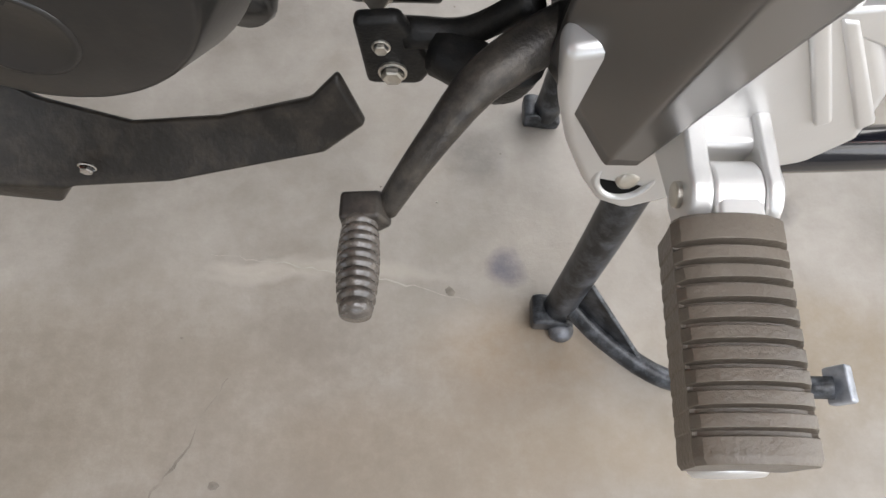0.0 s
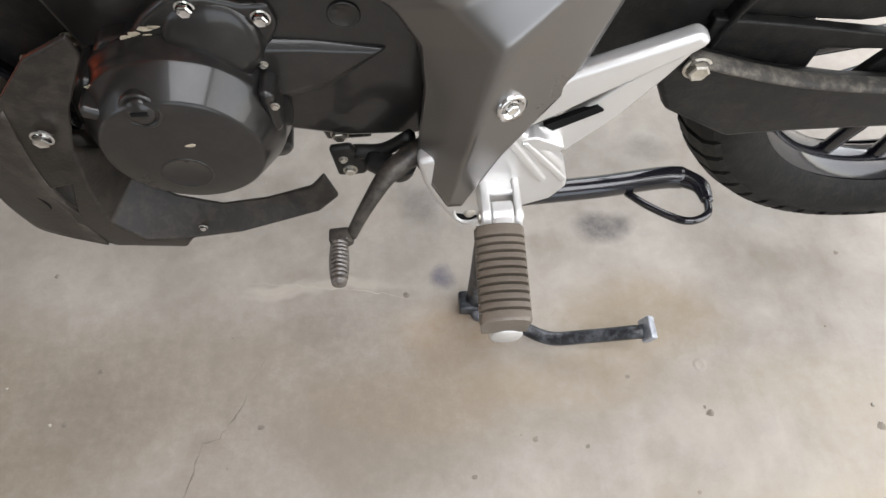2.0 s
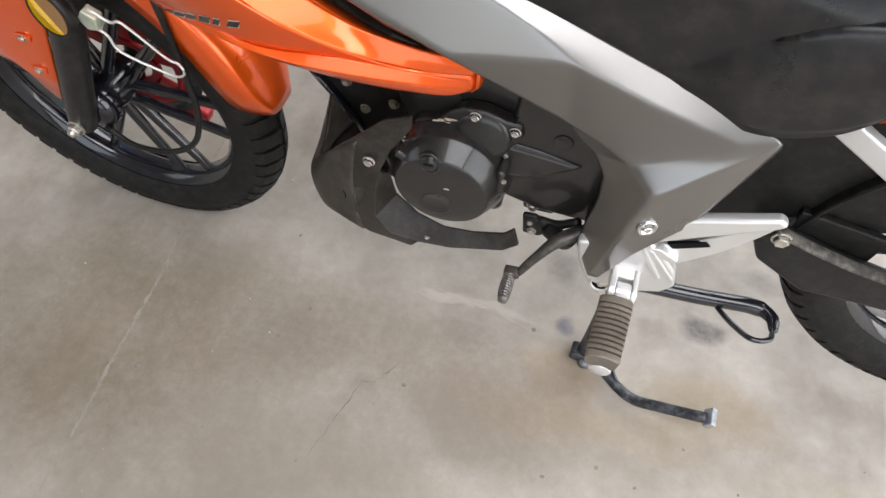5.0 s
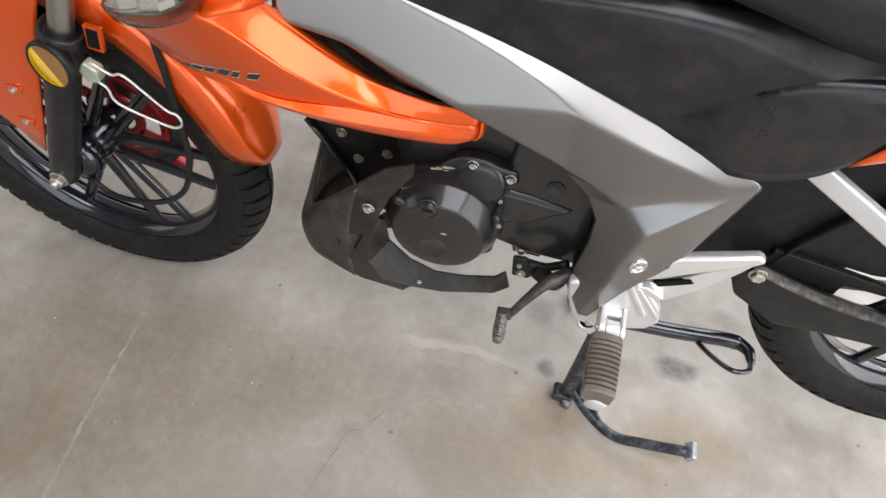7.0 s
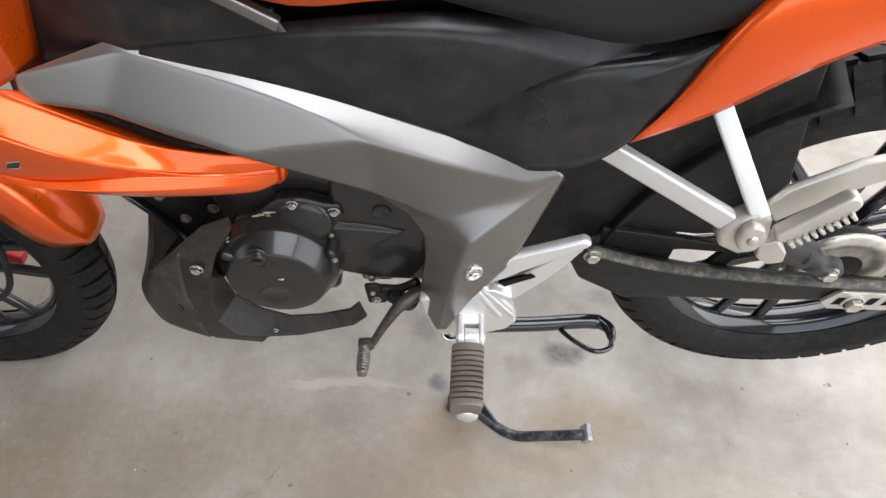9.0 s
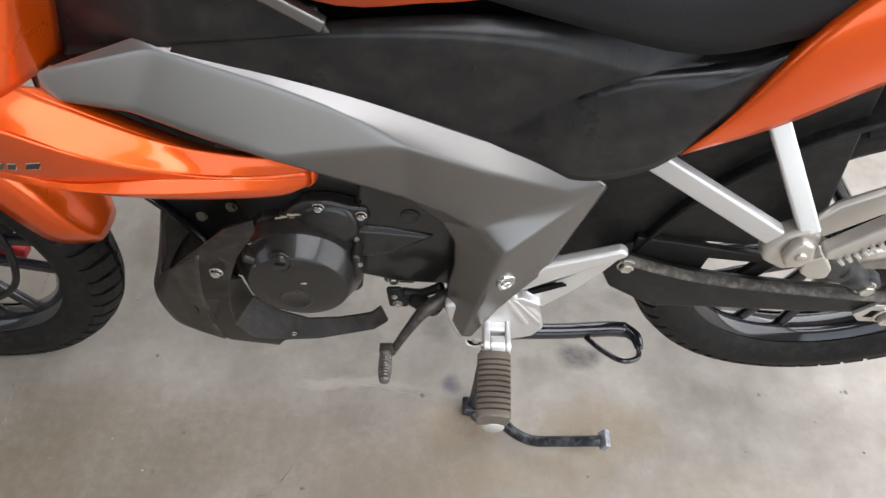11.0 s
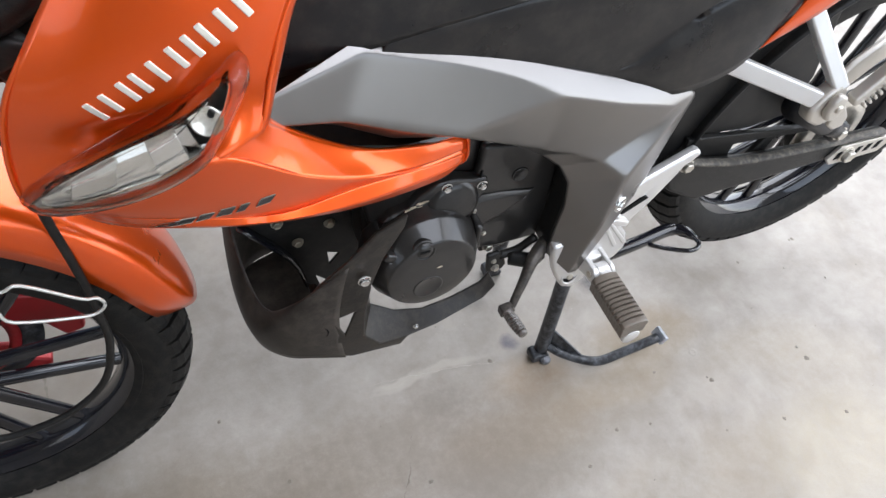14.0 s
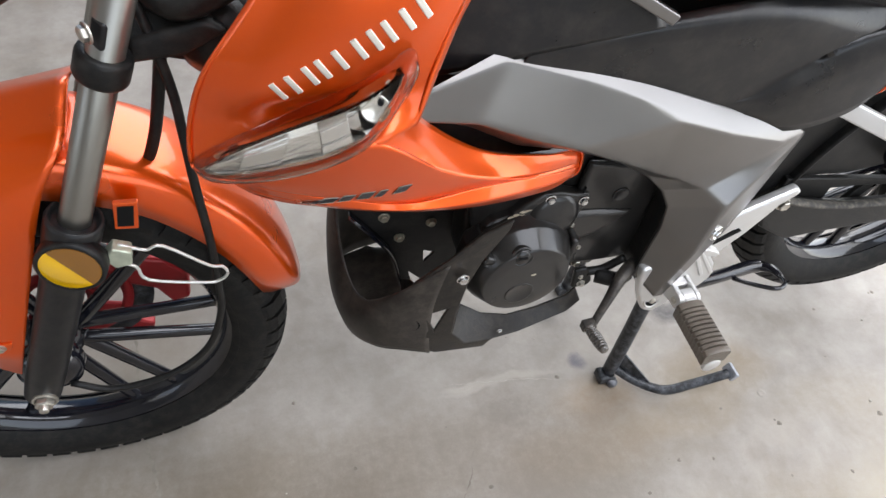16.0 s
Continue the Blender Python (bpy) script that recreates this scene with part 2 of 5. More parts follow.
# x, y, radii, colour, strength of the stains and the soft shade painted on the concrete
STAINS_AND_SHADE = [
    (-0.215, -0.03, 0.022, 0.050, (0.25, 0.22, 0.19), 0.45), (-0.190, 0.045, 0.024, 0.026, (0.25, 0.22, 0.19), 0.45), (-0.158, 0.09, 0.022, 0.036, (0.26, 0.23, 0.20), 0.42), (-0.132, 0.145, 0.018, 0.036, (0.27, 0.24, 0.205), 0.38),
    # the broad dark patches are partly soft shade, put into the concrete's colour
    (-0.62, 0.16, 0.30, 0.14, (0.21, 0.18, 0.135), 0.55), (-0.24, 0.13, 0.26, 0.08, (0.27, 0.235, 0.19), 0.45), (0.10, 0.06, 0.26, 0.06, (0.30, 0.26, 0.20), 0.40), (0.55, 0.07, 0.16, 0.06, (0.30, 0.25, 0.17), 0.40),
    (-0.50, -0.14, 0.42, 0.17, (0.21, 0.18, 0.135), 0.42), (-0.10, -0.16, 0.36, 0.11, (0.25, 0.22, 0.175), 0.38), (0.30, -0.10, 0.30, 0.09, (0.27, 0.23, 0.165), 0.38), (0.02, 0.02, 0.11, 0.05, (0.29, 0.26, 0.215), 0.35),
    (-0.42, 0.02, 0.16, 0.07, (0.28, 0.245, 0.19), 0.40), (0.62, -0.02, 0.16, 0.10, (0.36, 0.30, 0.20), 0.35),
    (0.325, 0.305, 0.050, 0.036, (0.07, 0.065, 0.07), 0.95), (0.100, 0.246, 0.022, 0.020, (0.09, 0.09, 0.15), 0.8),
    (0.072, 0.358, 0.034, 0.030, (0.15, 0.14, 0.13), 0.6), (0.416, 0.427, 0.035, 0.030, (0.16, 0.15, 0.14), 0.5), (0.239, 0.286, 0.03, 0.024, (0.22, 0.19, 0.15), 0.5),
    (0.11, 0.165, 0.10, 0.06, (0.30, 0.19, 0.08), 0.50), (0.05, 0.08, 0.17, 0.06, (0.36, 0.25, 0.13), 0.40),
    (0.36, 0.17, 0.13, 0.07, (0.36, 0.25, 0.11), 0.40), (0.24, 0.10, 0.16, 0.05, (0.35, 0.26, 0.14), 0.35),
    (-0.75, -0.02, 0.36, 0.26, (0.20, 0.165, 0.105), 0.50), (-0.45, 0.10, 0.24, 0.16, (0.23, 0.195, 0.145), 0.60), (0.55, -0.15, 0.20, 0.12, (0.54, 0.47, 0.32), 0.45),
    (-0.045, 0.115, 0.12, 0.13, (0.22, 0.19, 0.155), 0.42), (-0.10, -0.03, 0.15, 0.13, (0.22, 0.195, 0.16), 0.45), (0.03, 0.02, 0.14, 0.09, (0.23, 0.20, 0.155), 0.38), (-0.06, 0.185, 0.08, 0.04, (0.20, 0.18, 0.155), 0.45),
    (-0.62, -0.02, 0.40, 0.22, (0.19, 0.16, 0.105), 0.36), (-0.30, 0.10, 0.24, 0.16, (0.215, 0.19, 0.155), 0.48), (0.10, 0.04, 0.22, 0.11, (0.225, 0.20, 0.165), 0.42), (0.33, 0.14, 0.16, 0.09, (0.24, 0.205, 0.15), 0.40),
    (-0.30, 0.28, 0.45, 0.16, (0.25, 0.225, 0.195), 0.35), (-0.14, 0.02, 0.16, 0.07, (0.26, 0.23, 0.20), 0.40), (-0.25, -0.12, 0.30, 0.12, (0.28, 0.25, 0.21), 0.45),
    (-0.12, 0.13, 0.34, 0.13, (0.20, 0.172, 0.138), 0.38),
    (-0.055, 0.236, 0.13, 0.010, (0.52, 0.485, 0.43), 0.60), (-0.12, 0.246, 0.05, 0.008, (0.54, 0.50, 0.45), 0.55),
]
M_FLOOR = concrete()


# ---- helpers ----
def finish(bm, smooth=True):
    bmesh.ops.recalc_face_normals(bm, faces=bm.faces)
    for f in bm.faces:
        f.smooth = smooth
    return bm


def part(name, bm, mat, parent=None, label="", bevel=0.0, solid=0.0, segments=2, curved=0):
    """Links a bmesh as one mesh object under a thing or a part."""
    me = bpy.data.meshes.new(name)
    bm.to_mesh(me)
    bm.free()
    me.materials.append(mat)
    ob = new(name, me)
    ob.parent = parent
    if curved:
        md = ob.modifiers.new("curved", "SUBSURF")
        md.levels = md.render_levels = curved
        md.boundary_smooth = "PRESERVE_CORNERS"
    if solid:
        md = ob.modifiers.new("solid", "SOLIDIFY")
        md.thickness, md.offset = solid, -1
    if bevel:
        md = ob.modifiers.new("bevel", "BEVEL")
        md.width, md.segments, md.limit_method, md.angle_limit = bevel, segments, "ANGLE", radians(28)
        md.harden_normals = False
        ob.modifiers.new("normals", "WEIGHTED_NORMAL").keep_sharp = False
    return tagged(ob, label=label) if label else ob


def C(x, d, z):
    """A place on the motorcycle: x to its rear, d out to its left from the middle plane, z up."""
    return Vector((x, -d, z))


def plate(outline, d0, d1, slope=0.0, x0=0.0):
    """A slab with the given side outline (x, z) between the depths d0 and d1; slope shifts it outwards along x."""
    bm = bmesh.new()
    a = [bm.verts.new(C(x, d0 + slope * (x - x0), z)) for x, z in outline]
    b = [bm.verts.new(C(x, d1 + slope * (x - x0), z)) for x, z in outline]
    n = len(outline)
    bm.faces.new(a)
    bm.faces.new(b[::-1])
    for i in range(n):
        bm.faces.new((a[i], b[i], b[(i + 1) % n], a[(i + 1) % n]))
    return finish(bm, False)


def facets(verts, faces):
    """A folded sheet: named corners and the flat faces between them."""
    bm = bmesh.new()
    v = {k: bm.verts.new(C(*p)) for k, p in verts.items()}
    for f in faces:
        bm.faces.new([v[k] for k in f.split()])
    finish(bm, False)
    side = sum((f.normal.y * f.calc_area() for f in bm.faces))
    if side > 0:
        bmesh.ops.reverse_faces(bm, faces=bm.faces)
    return bm


def creased(bm, sharp=0.72, angle=11.0):
    """Marks the folds of a sheet, so that it stays crisp along them when it is curved; its rim keeps its line."""
    layer = bm.edges.layers.float.new("crease_edge")
    for e in bm.edges:
        if e.is_boundary:
            e[layer] = 1.0
        elif e.calc_face_angle(0.0) > radians(angle):
            e[layer] = sharp
    for f in bm.faces:
        f.smooth = True
    return bm


def spline(points, steps):
    """Catmull-Rom through the points."""
    pts = [Vector(p) for p in points]
    pts = [2 * pts[0] - pts[1]] + pts + [2 * pts[-1] - pts[-2]]
    out = []
    for i in range(1, len(pts) - 2):
        p0, p1, p2, p3 = pts[i - 1:i + 3]
        for k in range(steps):
            t = k / steps
            out.append(0.5 * (2 * p1 + (p2 - p0) * t + (2 * p0 - 5 * p1 + 4 * p2 - p3) * t * t + (3 * p1 - p0 - 3 * p2 + p3) * t ** 3))
    out.append(pts[-2])
    return out


def loft(rows, nu=6, nv=6, flip=False):
    """A smooth sheet through rows of places (x, d, z)."""
    fine = [spline([C(*p) for p in r], nu) for r in rows]
    cols = [spline([r[i] for r in fine], nv) for i in range(len(fine[0]))]
    bm = bmesh.new()
    grid = [[bm.verts.new(p) for p in c] for c in cols]
    for a, b in zip(grid, grid[1:]):
        for i in range(len(a) - 1):
            bm.faces.new((a[i], b[i], b[i + 1], a[i + 1]) if not flip else (a[i], a[i + 1], b[i + 1], b[i]))
    for f in bm.faces:
        f.smooth = True
    bm.normal_update()
    return bm


def mirrored(bm):
    """The same piece on the motorcycle's right side."""
    other = bm.copy()
    for v in other.verts:
        v.co.y = -v.co.y
    bmesh.ops.reverse_faces(other, faces=other.faces)
    return other


def tube(points, radius, sides=12, steps=5, flat=1.0, closed=False, flat_axis=(0, 0, 1), caps=True):
    """A round or flattened bar along a smooth line through the places (x, d, z). radius: one number, or one a point."""
    pts = [C(*p) for p in points]
    if closed:
        line = spline(pts + [pts[0]], steps)[:-1]
    else:
        line = spline(pts, steps) if len(pts) > 2 else pts
    n = len(line)
    radii = [radius] * len(points) if isinstance(radius, (int, float)) else radius
    bm = bmesh.new()
    rings = []
    up = Vector(flat_axis)
    for i, p in enumerate(line):
        a, b = line[max(0, i - 1)], line[min(n - 1, i + 1)]
        if closed:
            a, b = line[i - 1], line[(i + 1) % n]
        d = (b - a).normalized()
        s = d.cross(up)
        if s.length < 0.05:
            s = d.cross(Vector((1, 0, 0)))
        s.normalize()
        u = s.cross(d).normalized()
        f = i / max(1, n - 1) * (len(radii) - 1)
        k = min(int(f), len(radii) - 2) if len(radii) > 1 else 0
        r = radii[k] + (radii[min(k + 1, len(radii) - 1)] - radii[k]) * (f - k)
        rings.append([bm.verts.new(p + s * r * math.cos(2 * math.pi * j / sides) + u * r * flat * math.sin(2 * math.pi * j / sides)) for j in range(sides)])
    pairs = list(zip(rings, rings[1:])) + ([(rings[-1], rings[0])] if closed else [])
    for a, b in pairs:
        for j in range(sides):
            bm.faces.new((a[j], a[(j + 1) % sides], b[(j + 1) % sides], b[j]))
    if caps and not closed:
        bm.faces.new(rings[0][::-1])
        bm.faces.new(rings[-1])
    return finish(bm)


def lathe(profile, a, axis, sides=32, closed=False):
    """Turns (radius, height) pairs round an axis that starts at a."""
    rot = Vector((0, 0, 1)).rotation_difference(Vector(axis)).to_matrix()
    bm = bmesh.new()
    rings = []
    for r, h in profile:
        if r < 1e-6:
            rings.append([bm.verts.new(a + rot @ Vector((0, 0, h)))])
        else:
            rings.append([bm.verts.new(a + rot @ Vector((r * math.cos(2 * math.pi * j / sides), r * math.sin(2 * math.pi * j / sides), h))) for j in range(sides)])
    pairs = list(zip(rings, rings[1:])) + ([(rings[-1], rings[0])] if closed else [])
    for p, q in pairs:
        for j in range(sides):
            k = (j + 1) % sides
            if len(p) == 1:
                bm.faces.new((p[0], q[j], q[k]))
            elif len(q) == 1:
                bm.faces.new((p[j], p[k], q[0]))
            else:
                bm.faces.new((p[j], p[k], q[k], q[j]))
    return finish(bm)


def bar(p, q, width, depth):
    """A straight bar of rectangular section from p to q (x, d, z); width across it in the side view."""
    a, b = C(*p), C(*q)
    along = (b - a).normalized()
    out = Vector((0, -1, 0))
    side = along.cross(out).normalized()
    out = side.cross(along).normalized()
    bm = bmesh.new()
    r = [[bm.verts.new(e + side * sx * width / 2 + out * sy * depth / 2) for sx, sy in ((-1, -1), (1, -1), (1, 1), (-1, 1))] for e in (a, b)]
    for i in range(4):
        j = (i + 1) % 4
        bm.faces.new((r[0][i], r[0][j], r[1][j], r[1][i]))
    bm.faces.new(r[0][::-1])
    bm.faces.new(r[1])
    return finish(bm, False)


def bolt(parent, x, d, z, r=0.006, mat=None, name="bolt", out=(0, -1, 0), label=""):
    """A flanged hexagon bolt head that faces outwards."""
    o = Vector(out).normalized()
    bm = lathe([(0, 0.0), (r * 1.35, 0.0), (r * 1.35, r * 0.22), (r * 1.1, r * 0.32)], C(x, d, z) , o, 18)
    hexa = lathe([(r * 1.02, r * 0.2), (r * 1.02, r * 0.85), (r * 0.85, r * 1.0), (r * 0.5, r * 0.92), (0, r * 0.92)], C(x, d, z), o, 6)
    me = bpy.data.meshes.new("tmp")
    hexa.to_mesh(me)
    hexa.free()
    bm.from_mesh(me)
    bpy.data.meshes.remove(me)
    for f in bm.faces:
        f.smooth = False
    return part(name, bm, mat or M_ZINC, parent, label)


# ---- the room: walls and ceiling unseen, added to shape the light ----
def room():
    bm = bmesh.new()
    bmesh.ops.create_grid(bm, x_segments=24, y_segments=24, size=12.0)
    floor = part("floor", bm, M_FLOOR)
    tagged(floor, "stained grey trowelled concrete floor with cracks and painted soft shade", "floor", kind="structure")

    def box(name, lo, hi, label):
        b = bmesh.new()
        bmesh.ops.create_cube(b, size=1.0)
        for v in b.verts:
            v.co = Vector([l + (h - l) * (c + 0.5) for l, h, c in zip(lo, hi, v.co)])
        tagged(part(name, b, M_WALL), label, "wall" if "wall" in name else "ceiling", kind="structure")
    lab = "unseen plain grey wall, added to close the room and shape the light"
    box("wall_north_1", (-4.2, 4.0, 0), (-1.6, 4.2, 3.4), lab)
    box("wall_east_1", (2.7, 2.5, 0), (2.9, 4.2, 3.4), lab)
    box("wall_east_2", (2.7, -4.4, 0), (2.9, -2.3, 3.4), lab)
    box("wall_east_3", (2.7, -2.3, 3.08), (2.9, 2.5, 3.4), lab)
    box("wall_south_1", (-4.2, -4.4, 0), (2.7, -4.2, 0.46), lab)
    box("wall_south_2", (-4.2, -4.4, 3.22), (2.7, -4.2, 3.4), lab)
    box("wall_south_3", (-4.2, -4.4, 0.46), (-1.2, -4.2, 3.22), lab)
    box("wall_west_1", (-4.4, -0.6, 0), (-4.2, 4.2, 3.4), lab)
    box("wall_west_2", (-4.4, -4.4, 0), (-4.2, -2.6, 3.4), lab)
    box("wall_west_3", (-4.4, -2.6, 2.4), (-4.2, -0.6, 3.4), lab)
    box("wall_west_4", (-4.4, -2.6, 0), (-4.2, -0.6, 1.0), lab)
    # ceiling out of view, added with a gap for the overhead light
    top = "unseen plain grey ceiling, added round the overhead light"
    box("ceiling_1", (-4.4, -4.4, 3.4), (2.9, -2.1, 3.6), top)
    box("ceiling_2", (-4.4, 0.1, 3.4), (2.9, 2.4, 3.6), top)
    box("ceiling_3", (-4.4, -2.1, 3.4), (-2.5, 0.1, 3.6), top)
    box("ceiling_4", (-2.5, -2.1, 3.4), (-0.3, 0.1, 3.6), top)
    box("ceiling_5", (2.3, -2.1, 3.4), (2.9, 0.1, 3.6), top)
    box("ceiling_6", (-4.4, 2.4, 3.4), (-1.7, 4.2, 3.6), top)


room()

# ---- the motorcycle ----
bike = new("motorcycle")
bike.location = (0, 0.30, 0)
tagged(bike, "orange, grey and black light motorcycle on its centre stand", "motorcycle")


def wheel(name, cx, cz, radius, width, pairs, label):
    """A cast wheel: treaded tyre, rim, hub and paired spokes."""
    root = new(name)
    root.parent = bike
    root.location = (cx, 0, cz)
    tagged(root, label=label)
    w = width / 2
    o, ax = Vector((0, w, 0)), Vector((0, -1, 0))
    prof = [(radius - 0.072, w - 0.028), (radius - 0.066, w - 0.034), (radius - 0.045, w - w * 1.0), (radius - 0.027, w - w * 1.0 + 0.001),
            (radius - 0.014, w - w * 0.82), (radius - 0.006, w - w * 0.45), (radius, w), (radius - 0.006, w + w * 0.45),
            (radius - 0.014, w + w * 0.82), (radius - 0.027, w + w * 1.0 - 0.001), (radius - 0.045, w + w * 1.0), (radius - 0.066, w + 0.034), (radius - 0.072, w + 0.028)]
    tyre = part("tyre", lathe(prof, o, ax, 96), M_TYRE, root, "black rubber tyre with block tread")
    # tread blocks
    bm = bmesh.new()
    n = 52
    for i in range(n):
        for side in (-1, 1):
            a0 = 2 * math.pi * (i + (0.5 if side > 0 else 0)) / n
            a1 = a0 + 2 * math.pi / n * 0.74
            rows = []
            for a, lean in ((a0, 0.0), (a1, 0.0)):
                row = []
                for f, rr in ((0.10, 0.0015), (0.50, 0.0005), (0.86, -0.010), (0.98, -0.020)):
                    aa = a + f * 0.035
                    for h in (-0.002, 0.0050):
                        q = radius + rr + h - 0.001 - 0.004 * (f > 0.4)
                        row.append(Vector((q * math.cos(aa), side * w * f, q * math.sin(aa))))
                rows.append(row)
            va = [bm.verts.new(p) for p in rows[0]]
            vb = [bm.verts.new(p) for p in rows[1]]
            for k in range(0, 6, 2):
                bm.faces.new((va[k + 1], va[k + 3], vb[k + 3], vb[k + 1]))
                bm.faces.new((va[k], va[k + 2], va[k + 3], va[k + 1]))
                bm.faces.new((vb[k], vb[k + 1], vb[k + 3], vb[k + 2]))
            bm.faces.new((va[0], va[1], vb[1], vb[0]))
            bm.faces.new((va[6], vb[6], vb[7], va[7]))
    bmesh.ops.recalc_face_normals(bm, faces=bm.faces)
    tagged(part("tread", bm, M_TYRE, tyre), kind="stuff")
    ri = radius - 0.066
    rim = [(ri + 0.004, w - 0.036), (ri + 0.006, w - 0.030), (ri - 0.006, w - 0.026), (ri - 0.014, w - 0.018), (ri - 0.020, w - 0.012), (ri - 0.020, w + 0.012),
           (ri - 0.014, w + 0.018), (ri - 0.006, w + 0.026), (ri + 0.006, w + 0.030), (ri + 0.004, w + 0.036), (ri - 0.001, w + 0.03), (ri - 0.001, w - 0.03)]
    part("rim", lathe(rim, o, ax, 72, closed=True), M_GLOSS, root, "gloss black cast rim")
    part("hub", lathe([(0, w - 0.052), (0.024, w - 0.052), (0.03, w - 0.04), (0.034, w - 0.02), (0.030, w), (0.034, w + 0.02), (0.03, w + 0.04), (0.024, w + 0.05), (0, w + 0.05)], o, ax, 32), M_GLOSS, root)
    for i in range(pairs):
        base = 2 * math.pi * i / pairs + (-0.12 if cx < 0 else 0.3)
        for s in (-1, 1):
            a, b = base + s * 0.62, base + s * 0.17
            p = (0.028 * math.cos(a), 0.0, 0.028 * math.sin(a))
            q = ((ri - 0.012) * math.cos(b), 0.0, (ri - 0.012) * math.sin(b))
            bmm = tube([p, q], [0.0115, 0.0100], 8, flat=0.8, flat_axis=(0, 1, 0))
            part("spoke", bmm, M_GLOSS, root, bevel=0.002)
    return root


FAX, FAZ = -0.690, 0.288
RAX, RAZ = 0.625, 0.357
front = wheel("front_wheel", FAX, FAZ, 0.289, 0.088, 6, "front wheel with treaded tyre and black spokes")
rear = wheel("rear_wheel", RAX, RAZ, 0.290, 0.092, 6, "rear wheel with treaded tyre and black spokes")


def fork():
    up = Vector((0.410, 0, 0.912)).normalized()
    for s in (1, -1):
        leg = new("fork_leg")
        leg.parent = bike
        leg.location = (FAX - 0.006, -s * 0.078, FAZ)
        zero = Vector((0, 0, 0))
        part("fork_slider", lathe([(0, -0.022), (0.015, -0.022), (0.0205, -0.014), (0.0215, 0.03), (0.0220, 0.24), (0.0225, 0.25), (0, 0.25)], zero, up, 28), M_SLIDER, leg, "black fork slider")
        part("dust_seal", lathe([(0.0205, 0.246), (0.0235, 0.25), (0.0250, 0.262), (0.0262, 0.285), (0.0262, 0.301), (0.0245, 0.306), (0.0225, 0.306), (0.0215, 0.300), (0.0175, 0.297), (0.0148, 0.302), (0.0148, 0.246)], zero, up, 32), M_SLIDER, leg, "black rubber dust seal")
        part("stanchion", lathe([(0.0145, 0.25), (0.0145, 0.72), (0, 0.72)], zero, up, 32), M_STEEL, leg, "polished steel fork tube")
        part("clamp", lathe([(0.0146, 0.469), (0.0200, 0.469), (0.0214, 0.472), (0.0214, 0.489), (0.0200, 0.493), (0.0146, 0.493)], zero, up, 32), M_BLACK, leg, "black fork clamp")
    nut = bolt(bike, FAX - 0.003, 0.098, FAZ, 0.0105, M_ZINC, "axle_nut", label="zinc axle nut")
    part("axle_end", lathe([(0.0055, 0.006), (0.0055, 0.016), (0.0048, 0.017), (0, 0.017)], C(FAX - 0.003, 0.098, FAZ), (0, -1, 0), 18), M_ZINC, nut)
    # lower yoke and steering head
    part("lower_yoke", plate([(-0.488, 0.712), (-0.44, 0.715), (-0.40, 0.735), (-0.42, 0.748), (-0.480, 0.735)], -0.07, 0.062), M_BLACK, bike, bevel=0.006)
    part("steering_head", tube([(-0.455, 0, 0.70), (-0.40, 0, 0.83)], 0.036, 20), M_BLACK, bike)
    lug = part("clamp_lug", bar((-0.484, 0.080, 0.756), (-0.494, 0.090, 0.760), 0.024, 0.014), M_SLIDER, bike, bevel=0.003)
    bolt(lug, -0.498, 0.092, 0.763, 0.0062, M_ZINC, "clamp_bolt", (-0.85, -0.5, 0.1))


fork()


